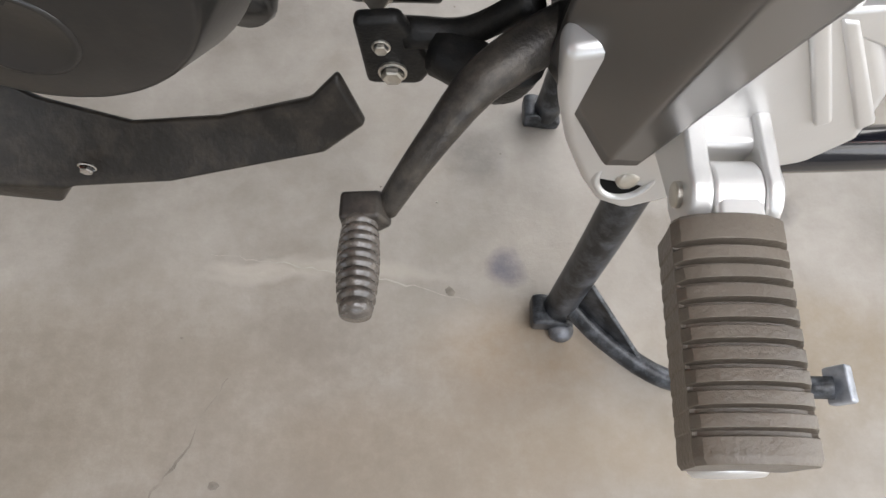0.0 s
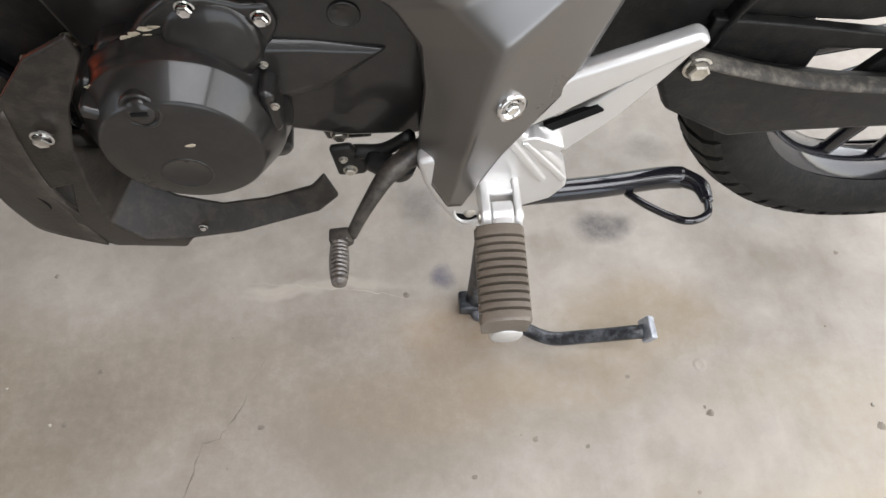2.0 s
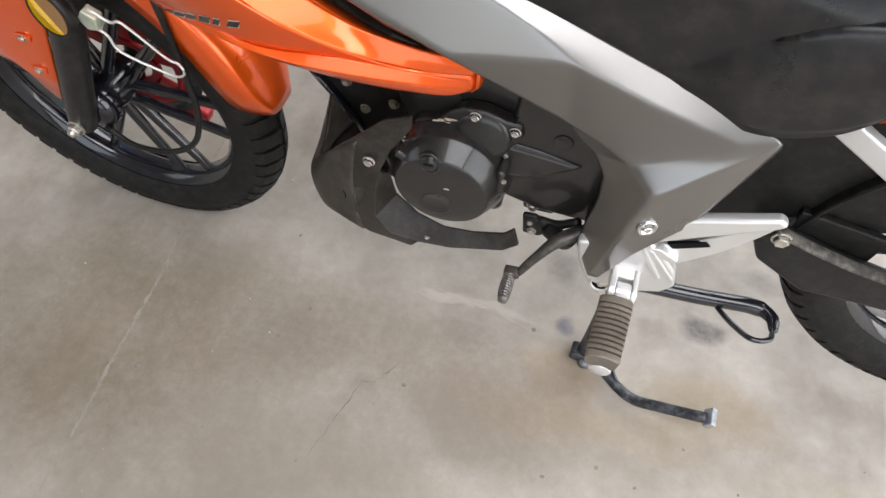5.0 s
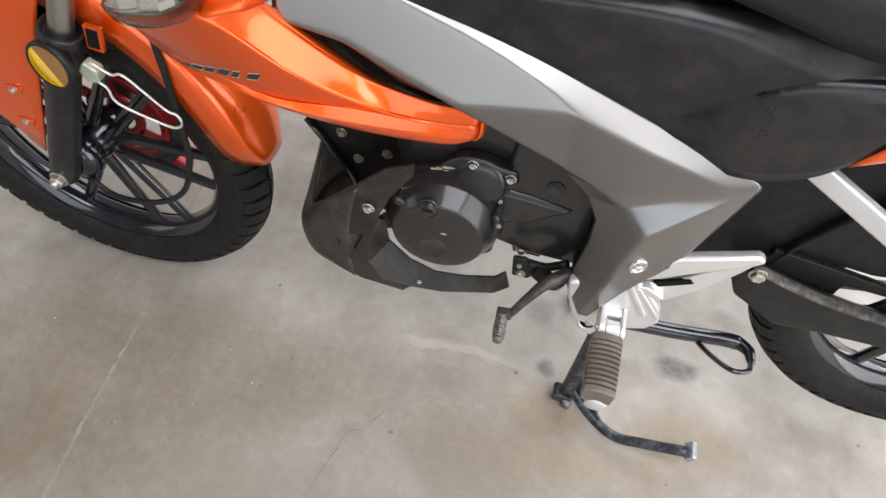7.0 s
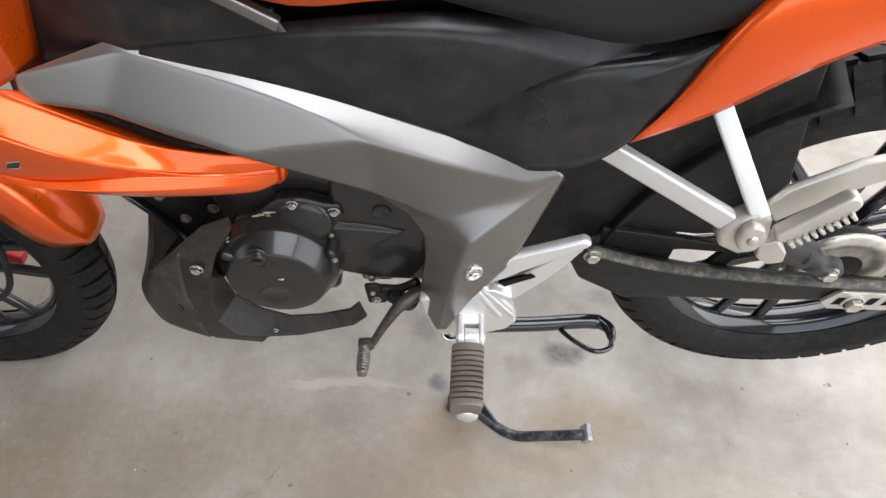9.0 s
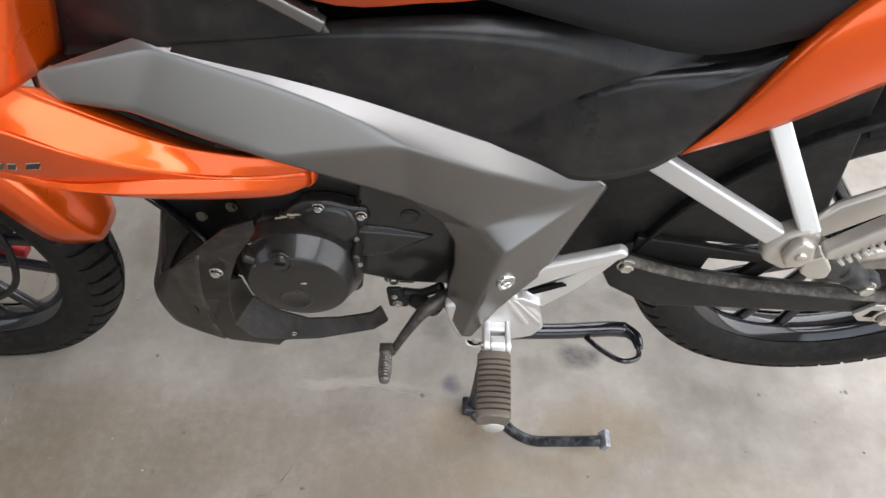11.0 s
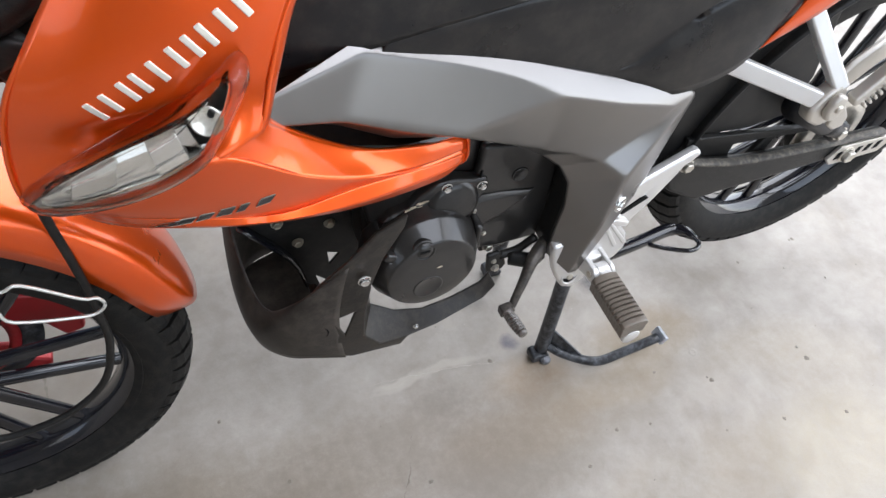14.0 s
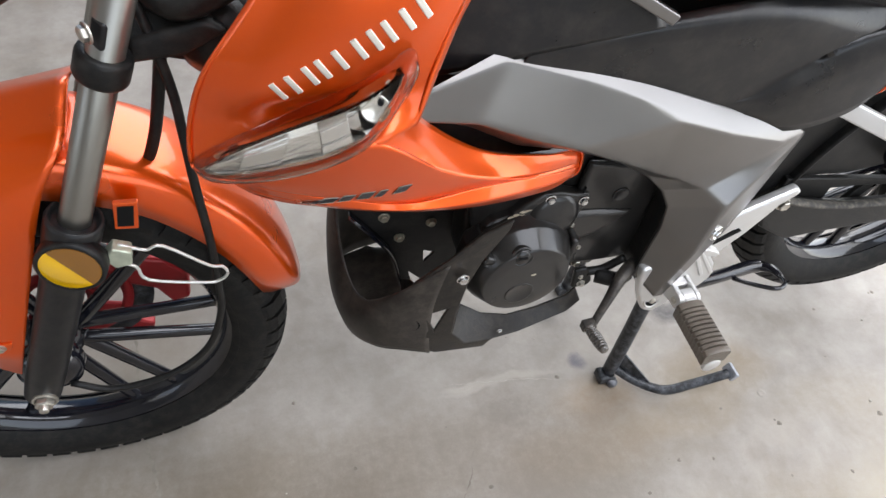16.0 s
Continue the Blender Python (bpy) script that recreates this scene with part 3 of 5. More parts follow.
def front_fender():
    """Orange mudguard: a narrow tail behind the fork, and a wide front with skirts ahead of it."""
    rows = []
    for k in range(-6, 7):
        f = k / 6.0
        row = []
        for i in range(11):
            ang = radians(10 + 76 * i / 10)
            r = 0.324 + 0.030 * min(1, i / 6) - 0.010 * f * f - 0.040 * abs(f) ** 7
            d = 0.062 * math.sin(f * math.pi / 2) * (0.52, 0.84, 0.97)[i] if i < 3 else 0.062 * math.sin(f * math.pi / 2)
            row.append((FAX + r * math.cos(ang), d, FAZ + r * math.sin(ang)))
        rows.append(row)
    fender = part("front_fender", loft(rows, 3, 2), M_ORANGE, bike, "orange front mudguard", solid=0.003)
    half = [[(-0.551, 0.000, 0.664), (-0.60, 0.000, 0.655), (-0.66, 0.000, 0.645), (-0.74, 0.000, 0.620), (-0.83, 0.000, 0.575), (-0.92, 0.000, 0.50)],
            [(-0.554, 0.030, 0.652), (-0.60, 0.030, 0.646), (-0.66, 0.030, 0.636), (-0.74, 0.030, 0.612), (-0.83, 0.030, 0.567), (-0.92, 0.030, 0.492)],
            [(-0.558, 0.055, 0.641), (-0.60, 0.055, 0.634), (-0.66, 0.055, 0.622), (-0.74, 0.055, 0.597), (-0.83, 0.050, 0.550), (-0.92, 0.045, 0.475)],
            [(-0.570, 0.072, 0.626), (-0.61, 0.073, 0.615), (-0.66, 0.073, 0.600), (-0.74, 0.072, 0.572), (-0.83, 0.066, 0.520), (-0.90, 0.055, 0.455)],
            [(-0.592, 0.078, 0.590), (-0.63, 0.080, 0.578), (-0.67, 0.081, 0.560), (-0.74, 0.080, 0.530), (-0.81, 0.074, 0.480), (-0.86, 0.060, 0.430)],
            [(-0.630, 0.082, 0.505), (-0.66, 0.084, 0.495), (-0.69, 0.084, 0.485), (-0.74, 0.083, 0.465), (-0.78, 0.080, 0.435), (-0.82, 0.070, 0.400)],
            [(-0.704, 0.084, 0.330), (-0.708, 0.085, 0.336), (-0.713, 0.085, 0.343), (-0.718, 0.085, 0.350), (-0.724, 0.084, 0.360), (-0.73, 0.080, 0.370)]]
    other = [[(x, -d, z) for x, d, z in r] for r in half[:0:-1]]
    part("front_piece", loft(other + half, 4, 4), M_ORANGE, fender, "wide orange front of the mudguard with skirts", solid=0.003)
    for x, z in ((-0.690, 0.452), (-0.702, 0.392)):
        part("rivet_pad", plate([(x - 0.016, z - 0.006), (x + 0.010, z - 0.006), (x + 0.014, z + 0.005), (x - 0.012, z + 0.005)], 0.084, 0.0875), M_ORANGE, fender, bevel=0.002)
        bolt(fender, x, 0.0873, z, 0.0045, M_ZINC, "rivet")


front_fender()


def silver_panel():
    """The folded graphite side cover from the tank shroud down to the footrest."""
    v = {"nose": (-0.262, 0.126, 0.699), "noseb": (-0.2615, 0.132, 0.678), "apex": (-0.172, 0.097, 0.7200), "top1": (-0.083, 0.098, 0.6925), "top2": (-0.013, 0.098, 0.6665),
         "top3": (0.116, 0.097, 0.6145), "tip": (0.236, 0.103, 0.570), "s0": (-0.169, 0.105, 0.7115), "s1": (-0.083, 0.108, 0.6825), "wide": (-0.013, 0.111, 0.6565), "mid": (0.035, 0.120, 0.625), "s3": (0.113, 0.119, 0.5960), "s2": (0.200, 0.113, 0.5650),
         "q1": (-0.196, 0.125, 0.661), "q2": (-0.141, 0.129, 0.638), "l1": (-0.084, 0.133, 0.617), "k1": (0.036, 0.106, 0.540), "k2": (0.078, 0.113, 0.527), "k3": (0.110, 0.122, 0.515), "low": (0.137, 0.142, 0.496),
         "rn": (-0.252, 0.112, 0.666), "r1c": (-0.200, 0.107, 0.645), "r2c": (-0.145, 0.108, 0.613), "e2": (-0.079, 0.100, 0.589),
         "e3": (-0.02, 0.096, 0.564), "e4": (0.040, 0.094, 0.523), "e5": (0.071, 0.096, 0.494), "e6": (0.086, 0.100, 0.466), "e6b": (0.088, 0.104, 0.430), "e7": (0.078, 0.107, 0.338), "bot": (0.102, 0.138, 0.318), "bot2": (0.114, 0.139, 0.320),
         "r1": (0.143, 0.136, 0.385), "r2": (0.190, 0.119, 0.440), "r3": (0.205, 0.113, 0.480), "rl": (0.120, 0.148, 0.425)}
    f = ["nose apex s0", "apex top1 s1 s0", "top1 top2 wide s1", "top2 top3 s3 mid wide", "top3 tip s2 s3", "nose s0 q1 noseb", "s0 s1 q2 q1", "s1 wide mid l1 q2",
         "noseb q1 r1c rn", "q1 q2 r2c r1c", "q2 l1 e2 r2c", "l1 mid k1", "mid s3 k2 k1", "s3 s2 k3 k2", "s2 tip low k3", "tip r3 low",
         "l1 k1 e3 e2", "k1 k2 e4 e3", "k2 k3 e5 e4", "k3 low e6 e5", "low rl e6b e6", "rl bot e7 e6b", "rl r1 bot2 bot", "low r3 r2 r1 rl"]
    bm = creased(facets(v, f), 0.97, 4.0)
    other = mirrored(bm)
    kind = "satin graphite folded side panel"
    part("side_panel", other, M_GREY, bike, kind, solid=0.004, curved=4)
    ob = part("side_panel", bm, M_GREY, bike, kind, solid=0.004, curved=4)
    rim = [v[k] for k in ("e4", "e5", "e6", "e6b", "e7")]
    rim = [(x + 0.003, d - 0.001, z) for x, d, z in rim]
    part("inner_flange", loft([rim, [(x + 0.002, d - 0.022, z) for x, d, z in rim], [(x + 0.004, d - 0.05, z) for x, d, z in rim]], 5, 3), M_BLACK, ob, "black plastic flange behind the panel leg", solid=0.002)
    return ob


panel = silver_panel()
part("screw_recess", lathe([(0.011, 0.0), (0.011, 0.004), (0.008, 0.004), (0.0075, 0.001), (0, 0.001)], C(0.145, 0.1375, 0.445), (0.40, -1, 0.05), 24), M_CHROME, panel)
bolt(panel, 0.145, 0.1390, 0.445, 0.0045, M_CHROME, "screw", (0.40, -1, 0.05))


def shroud():
    """Orange tank shroud: the wide face with the lamp, its side, and the arm whose ledge runs back under the side panel."""
    bottom = [(-0.438, 0.104, 0.634), (-0.40, 0.130, 0.613), (-0.335, 0.143, 0.598), (-0.265, 0.147, 0.583), (-0.185, 0.134, 0.560), (-0.098, 0.110, 0.541), (-0.066, 0.099, 0.546)]
    crest = [(-0.442, 0.114, 0.640), (-0.40, 0.140, 0.628), (-0.335, 0.155, 0.611), (-0.265, 0.159, 0.596), (-0.185, 0.147, 0.580), (-0.100, 0.119, 0.561), (-0.061, 0.101, 0.553)]
    valley = [(-0.446, 0.118, 0.646), (-0.402, 0.146, 0.641), (-0.335, 0.156, 0.622), (-0.265, 0.154, 0.600), (-0.185, 0.139, 0.593), (-0.104, 0.1165, 0.572), (-0.060, 0.101, 0.561)]
    brow = [(-0.451, 0.122, 0.653), (-0.41, 0.148, 0.655), (-0.355, 0.170, 0.677), (-0.303, 0.181, 0.702), (-0.229, 0.157, 0.634), (-0.140, 0.1275, 0.586), (-0.060, 0.100, 0.568)]
    between = [((a[0] + b[0]) / 2, (a[1] + b[1]) / 2 + 0.001, (a[2] + b[2]) / 2) for a, b in zip(valley, brow)]
    side = [valley, between, brow]
    band = [crest, [((a[0] + b[0]) / 2, (a[1] + b[1]) / 2, (a[2] + b[2]) / 2) for a, b in zip(crest, valley)], valley]
    keel = [[(x + 0.004, d - 0.028, z - 0.004) for x, d, z in bottom], bottom, crest]
    face = [[(-0.451, 0.122, 0.653), (-0.41, 0.148, 0.655), (-0.355, 0.170, 0.677), (-0.303, 0.181, 0.702), (-0.268, 0.168, 0.706)],
            [(-0.446, 0.120, 0.690), (-0.400, 0.133, 0.698), (-0.348, 0.142, 0.712), (-0.297, 0.150, 0.728), (-0.258, 0.160, 0.728)],
            [(-0.428, 0.128, 0.740), (-0.385, 0.146, 0.738), (-0.335, 0.153, 0.739), (-0.288, 0.155, 0.750), (-0.251, 0.154, 0.750)],
            [(-0.398, 0.131, 0.782), (-0.36, 0.148, 0.782), (-0.31, 0.158, 0.786), (-0.268, 0.159, 0.791), (-0.232, 0.147, 0.795)],
            [(-0.352, 0.128, 0.835), (-0.32, 0.141, 0.840), (-0.275, 0.149, 0.848), (-0.23, 0.148, 0.850), (-0.195, 0.133, 0.845)],
            [(-0.28, 0.116, 0.895), (-0.25, 0.130, 0.905), (-0.21, 0.135, 0.910), (-0.17, 0.133, 0.905), (-0.13, 0.120, 0.890)]]
    ledge = [[(-0.303, 0.181, 0.702), (-0.27, 0.1705, 0.668), (-0.229, 0.157, 0.634), (-0.188, 0.1435, 0.608), (-0.155, 0.1315, 0.591), (-0.105, 0.1165, 0.577), (-0.060, 0.100, 0.568)],
             [(-0.284, 0.171, 0.707), (-0.260, 0.155, 0.675), (-0.223, 0.140, 0.639), (-0.186, 0.129, 0.613), (-0.155, 0.124, 0.600), (-0.106, 0.1145, 0.587), (-0.060, 0.098, 0.576)],
             [(-0.266, 0.150, 0.706), (-0.254, 0.138, 0.684), (-0.219, 0.124, 0.646), (-0.187, 0.118, 0.622), (-0.155, 0.117, 0.610), (-0.106, 0.110, 0.596), (-0.064, 0.094, 0.583)]]
    ob = part("tank_shroud", loft(face, 7, 7), M_ORANGE, bike, "orange pearl tank shroud", solid=0.004)
    part("shroud_arm", loft(side, 6, 7), M_ORANGE, ob, "orange lower shroud arm", solid=0.004)
    part("arm_band", loft(band, 6, 4), M_ORANGE, ob, "upward bevel along the lower arm", solid=0.003)
    part("arm_keel", loft(keel, 6, 5), M_ORANGE, ob, "lower edge of the shroud arm", solid=0.003)
    part("shroud_ledge", loft(ledge, 6, 5), M_ORANGE, ob, "upward ledge of the shroud arm", solid=0.003)
    inner = ledge[2][:6]
    part("vent_edge", loft([inner, [(x + 0.006, d - 0.012, z - 0.010) for x, d, z in inner], [(x + 0.008, d - 0.034, z - 0.030) for x, d, z in inner]], 6, 3), M_ORANGE, ob, "inward edge of the vent", solid=0.002)
    back = [[(-0.268, 0.168, 0.706), (-0.253, 0.157, 0.748), (-0.232, 0.147, 0.795), (-0.195, 0.133, 0.845), (-0.13, 0.120, 0.890)],
            [(-0.258, 0.147, 0.704), (-0.242, 0.142, 0.748), (-0.222, 0.134, 0.793), (-0.185, 0.122, 0.840), (-0.12, 0.108, 0.885)],
            [(-0.252, 0.09, 0.690), (-0.236, 0.09, 0.74), (-0.218, 0.09, 0.79), (-0.18, 0.09, 0.835), (-0.115, 0.08, 0.88)]]
    part("shroud_edge", loft(back, 5, 5, True), M_ORANGE, ob, solid=0.003)
    part("shroud_nose", loft([[(-0.442, 0.114, 0.640), (-0.451, 0.122, 0.653), (-0.446, 0.123, 0.690), (-0.428, 0.130, 0.740), (-0.398, 0.131, 0.782), (-0.352, 0.128, 0.835), (-0.28, 0.116, 0.895)],
                              [(-0.425, 0.08, 0.655), (-0.435, 0.09, 0.672), (-0.436, 0.09, 0.692), (-0.412, 0.095, 0.742), (-0.38, 0.10, 0.782), (-0.335, 0.10, 0.835), (-0.265, 0.09, 0.892)]], 5, 4), M_ORANGE, ob, solid=0.003)
    tip = [(-0.066, 0.099, 0.546), (-0.061, 0.101, 0.553), (-0.060, 0.101, 0.561), (-0.060, 0.100, 0.568), (-0.060, 0.098, 0.576), (-0.064, 0.094, 0.583)]
    part("arm_end", loft([tip, [(x + 0.004, d - 0.006, 0.565 + (z - 0.565) * 0.90) for x, d, z in tip], [(x + 0.004, d - 0.030, 0.565 + (z - 0.565) * 0.85) for x, d, z in tip]], 4, 4), M_ORANGE, ob, "rounded rear end of the arm", solid=0.002)
    part("vent_insert", plate([(-0.262, 0.70), (-0.250, 0.64), (-0.19, 0.590), (-0.125, 0.570), (-0.085, 0.57), (-0.085, 0.62), (-0.15, 0.65), (-0.2, 0.68)], 0.070, 0.078), M_BLACK, ob, "black vent behind the shroud", bevel=0.002)
    part("vent_tube", tube([(-0.215, 0.095, 0.652), (-0.195, 0.096, 0.640), (-0.178, 0.092, 0.650), (-0.170, 0.086, 0.672)], 0.0022, 8), M_SLIDER, ob, "thin black vent hose")
    return ob


shr = shroud()
bpy.context.view_layer.update()
SHROUD_BVH = [BVHTree.FromObject(o, bpy.context.evaluated_depsgraph_get()) for o in [shr] + [c for c in shr.children if c.name in ("shroud_arm", "arm_band", "arm_keel")]]


def shroud_depth(x, z):
    """How far out the shroud's skin lies at x, z."""
    hits = [t.ray_cast(C(x, 0.5, z), Vector((0, 1, 0)))[0] for t in SHROUD_BVH]
    return max([-h.y for h in hits if h] or [0.13])



def lamp():
    """The clear front indicator: a bevelled clear rim that stands proud of the shroud, mirrored cells and a lens."""
    rim = [(-0.449, 0.124, 0.655), (-0.435, 0.128, 0.669), (-0.409, 0.139, 0.686), (-0.368, 0.151, 0.712), (-0.324, 0.157, 0.734), (-0.292, 0.159, 0.754), (-0.279, 0.160, 0.767),
           (-0.2725, 0.165, 0.768), (-0.272, 0.171, 0.758), (-0.284, 0.177, 0.741), (-0.297, 0.179, 0.722), (-0.313, 0.178, 0.700), (-0.342, 0.175, 0.683), (-0.378, 0.164, 0.666), (-0.413, 0.148, 0.653), (-0.439, 0.130, 0.645)]
    lip = [(-0.441, 0.137, 0.660), (-0.428, 0.144, 0.673), (-0.402, 0.159, 0.696), (-0.367, 0.172, 0.719), (-0.327, 0.182, 0.739), (-0.301, 0.186, 0.757), (-0.2875, 0.184, 0.7665),
           (-0.284, 0.184, 0.765), (-0.288, 0.185, 0.753), (-0.298, 0.187, 0.736), (-0.310, 0.188, 0.719), (-0.322, 0.186, 0.709), (-0.345, 0.180, 0.694), (-0.378, 0.170, 0.680), (-0.413, 0.153, 0.663), (-0.436, 0.139, 0.654)]

    def ring(a, b, f, out):
        return [C(p[0] + (q[0] - p[0]) * f, p[1] + (q[1] - p[1]) * f + out, p[2] + (q[2] - p[2]) * f) for p, q in zip(a, b)]

    def round_loop(loop):
        return spline(loop + [loop[0]], 4)[:-1]

    def sheet(loops, cap=False):
        bm = bmesh.new()
        rings = [[bm.verts.new(p) for p in round_loop(lp)] for lp in loops]
        for a, b in zip(rings, rings[1:]):
            for i in range(len(a)):
                j = (i + 1) % len(a)
                bm.faces.new((a[i], a[j], b[j], b[i]))
        if cap:
            mid = sum((v.co for v in rings[-1]), Vector()) / len(rings[-1])
            m = bm.verts.new(mid)
            for i in range(len(rings[-1])):
                bm.faces.new((rings[-1][i], rings[-1][(i + 1) % len(rings[-1])], m))
        return finish(bm)
    root = new("indicator_lamp")
    root.parent = bike
    tagged(root, label="clear front indicator lamp with chrome cells in a bevelled rim")
    part("lamp_frame", sheet([ring(rim, lip, -0.10, -0.004), ring(rim, lip, 0.0, 0.002), ring(rim, lip, 0.25, 0.0045), ring(rim, lip, 0.8, 0.003), ring(rim, lip, 0.97, 0.0015), ring(rim, lip, 1.05, -0.002)]), M_LAMPFRAME, root, "clear bevelled lamp rim over orange", solid=0.0015)
    axis = [(-0.352, 0.160, 0.706)] * 16
    part("reflector_bowl", sheet([ring(lip, axis, 0.02, -0.001), ring(lip, axis, 0.06, -0.010), ring(lip, axis, 0.5, -0.012)], True), M_CHROME, root, "chrome reflector bowl")
    # boxed cells: a narrow upper facet and a broad lower one, each cell stepped against the next
    top = [lip[1], lip[2], lip[3], ((lip[3][0] + lip[4][0]) / 2, 0.178, 0.728), lip[4]]
    low = [lip[15], lip[14], lip[13], lip[12], lip[11]]
    for i in range(4):
        lift = (0.0, 0.0022, -0.0008, 0.0030)[i]
        bm = bmesh.new()

        def at(p, q, f, out):
            return bm.verts.new(C(p[0] + (q[0] - p[0]) * f, p[1] + (q[1] - p[1]) * f + out, p[2] + (q[2] - p[2]) * f))
        split = (0.40, 0.34, 0.30, 0.24)[i]
        a = [at(top[i], low[i], g, o) for g, o in ((0.07, -0.008), (split, -0.001 + lift), (0.94, -0.004 + lift), (0.97, -0.009))]
        b = [at(top[i + 1], low[i + 1], g, o) for g, o in ((0.07, -0.008), (split - 0.04, -0.001 + lift), (0.94, -0.004 + lift), (0.97, -0.009))]
        for k in range(3):
            bm.faces.new((a[k], b[k], b[k + 1], a[k + 1]))
        bm.faces.new(a)
        bm.faces.new(b[::-1])
        part("reflector_cell", finish(bm, False), M_CELL, root, bevel=0.0008)
    # the round bulb dish in the wide end
    dish = part("bulb_dish", lathe([(0.0115, 0.000), (0.0110, 0.0012), (0.0100, 0.001), (0.007, -0.0005), (0.004, -0.0012), (0, -0.0012)], C(-0.3045, 0.181, 0.7375), (-0.25, -1, 0.30), 32), M_CELL, root, "round chrome bulb dish")
    part("bulb_socket", lathe([(0.0024, -0.004), (0.0024, 0.0006), (0.0016, 0.001), (0, 0.001)], C(-0.301, 0.182, 0.743), (-0.25, -1, 0.30), 18), M_HOLE, dish, "dark bulb socket")
    part("dish_wing", plate([(-0.327, 0.722), (-0.313, 0.716), (-0.318, 0.738), (-0.326, 0.736)], 0.172, 0.181), M_CHROME, root, "chrome reflecting facet", bevel=0.001)
    lens = part("lens", sheet([ring(lip, axis, -0.01, 0.0005), ring(lip, axis, 0.05, 0.0035), ring(lip, axis, 0.4, 0.0055 + 0.004), ring(lip, axis, 0.75, 0.014)], True), M_GLASS, root, "clear plastic lens", solid=0.0012)
    lens.visible_shadow = False


lamp()


def emblem():
    """Pale raised badge strokes along the shroud and the dark sticker on its arm, as plain bars."""
    a, b = Vector((-0.3690, 0.7275)), Vector((-0.2585, 0.7955))
    step = (b - a) / 4.75
    up = Vector((-step.y, step.x)).normalized()
    for i, (w0, w1) in enumerate(((0.02, 0.70), (0.06, 0.66), (0.0, 0.80), (0.08, 0.72), (0.08, 0.80))):
        for f in (w0, w1 - 0.20):
            p = a + step * (i + f)
            out = [p, p + step * 0.19, p + step * 0.17 + up * 0.0185, p - step * 0.02 + up * 0.0185]
            bm = bmesh.new()
            lo = [bm.verts.new(C(q.x, shroud_depth(q.x, q.y) - 0.001, q.y)) for q in out]
            hi = [bm.verts.new(C(q.x, shroud_depth(q.x, q.y) + 0.0016, q.y)) for q in out]
            bm.faces.new(hi)
            for j in range(4):
                bm.faces.new((lo[j], lo[(j + 1) % 4], hi[(j + 1) % 4], hi[j]))
            part("badge_bar", finish(bm, False), M_WHITE, shr, "pale raised badge bar", bevel=0.0010)
    a, b = Vector((-0.368, 0.619)), Vector((-0.270, 0.631))
    step = (b - a) / 6.0
    up = Vector((-step.y, step.x)).normalized()
    for i, (w, h) in enumerate(((0.9, 0.0045), (0.8, 0.006), (0.7, 0.008), (0.75, 0.0095), (0.45, 0.0090), (0.75, 0.0085))):
        p = a + step * i - up * 0.004
        for grow, lift, mat, nm in ((0.0011, 0.0005, M_WHITE, "decal_outline"), (0.0, 0.0010, M_GLOSS, "decal_bar")):
            out = [p - up * grow - step * 0.02, p + step * w - up * grow, p + step * (w + 0.42) + up * (h + grow), p + step * 0.42 + up * (h + grow)]
            bm = bmesh.new()
            bm.faces.new([bm.verts.new(C(q.x, shroud_depth(q.x, q.y) + lift, q.y)) for q in out])
            part(nm, finish(bm, False), mat, shr)


emblem()


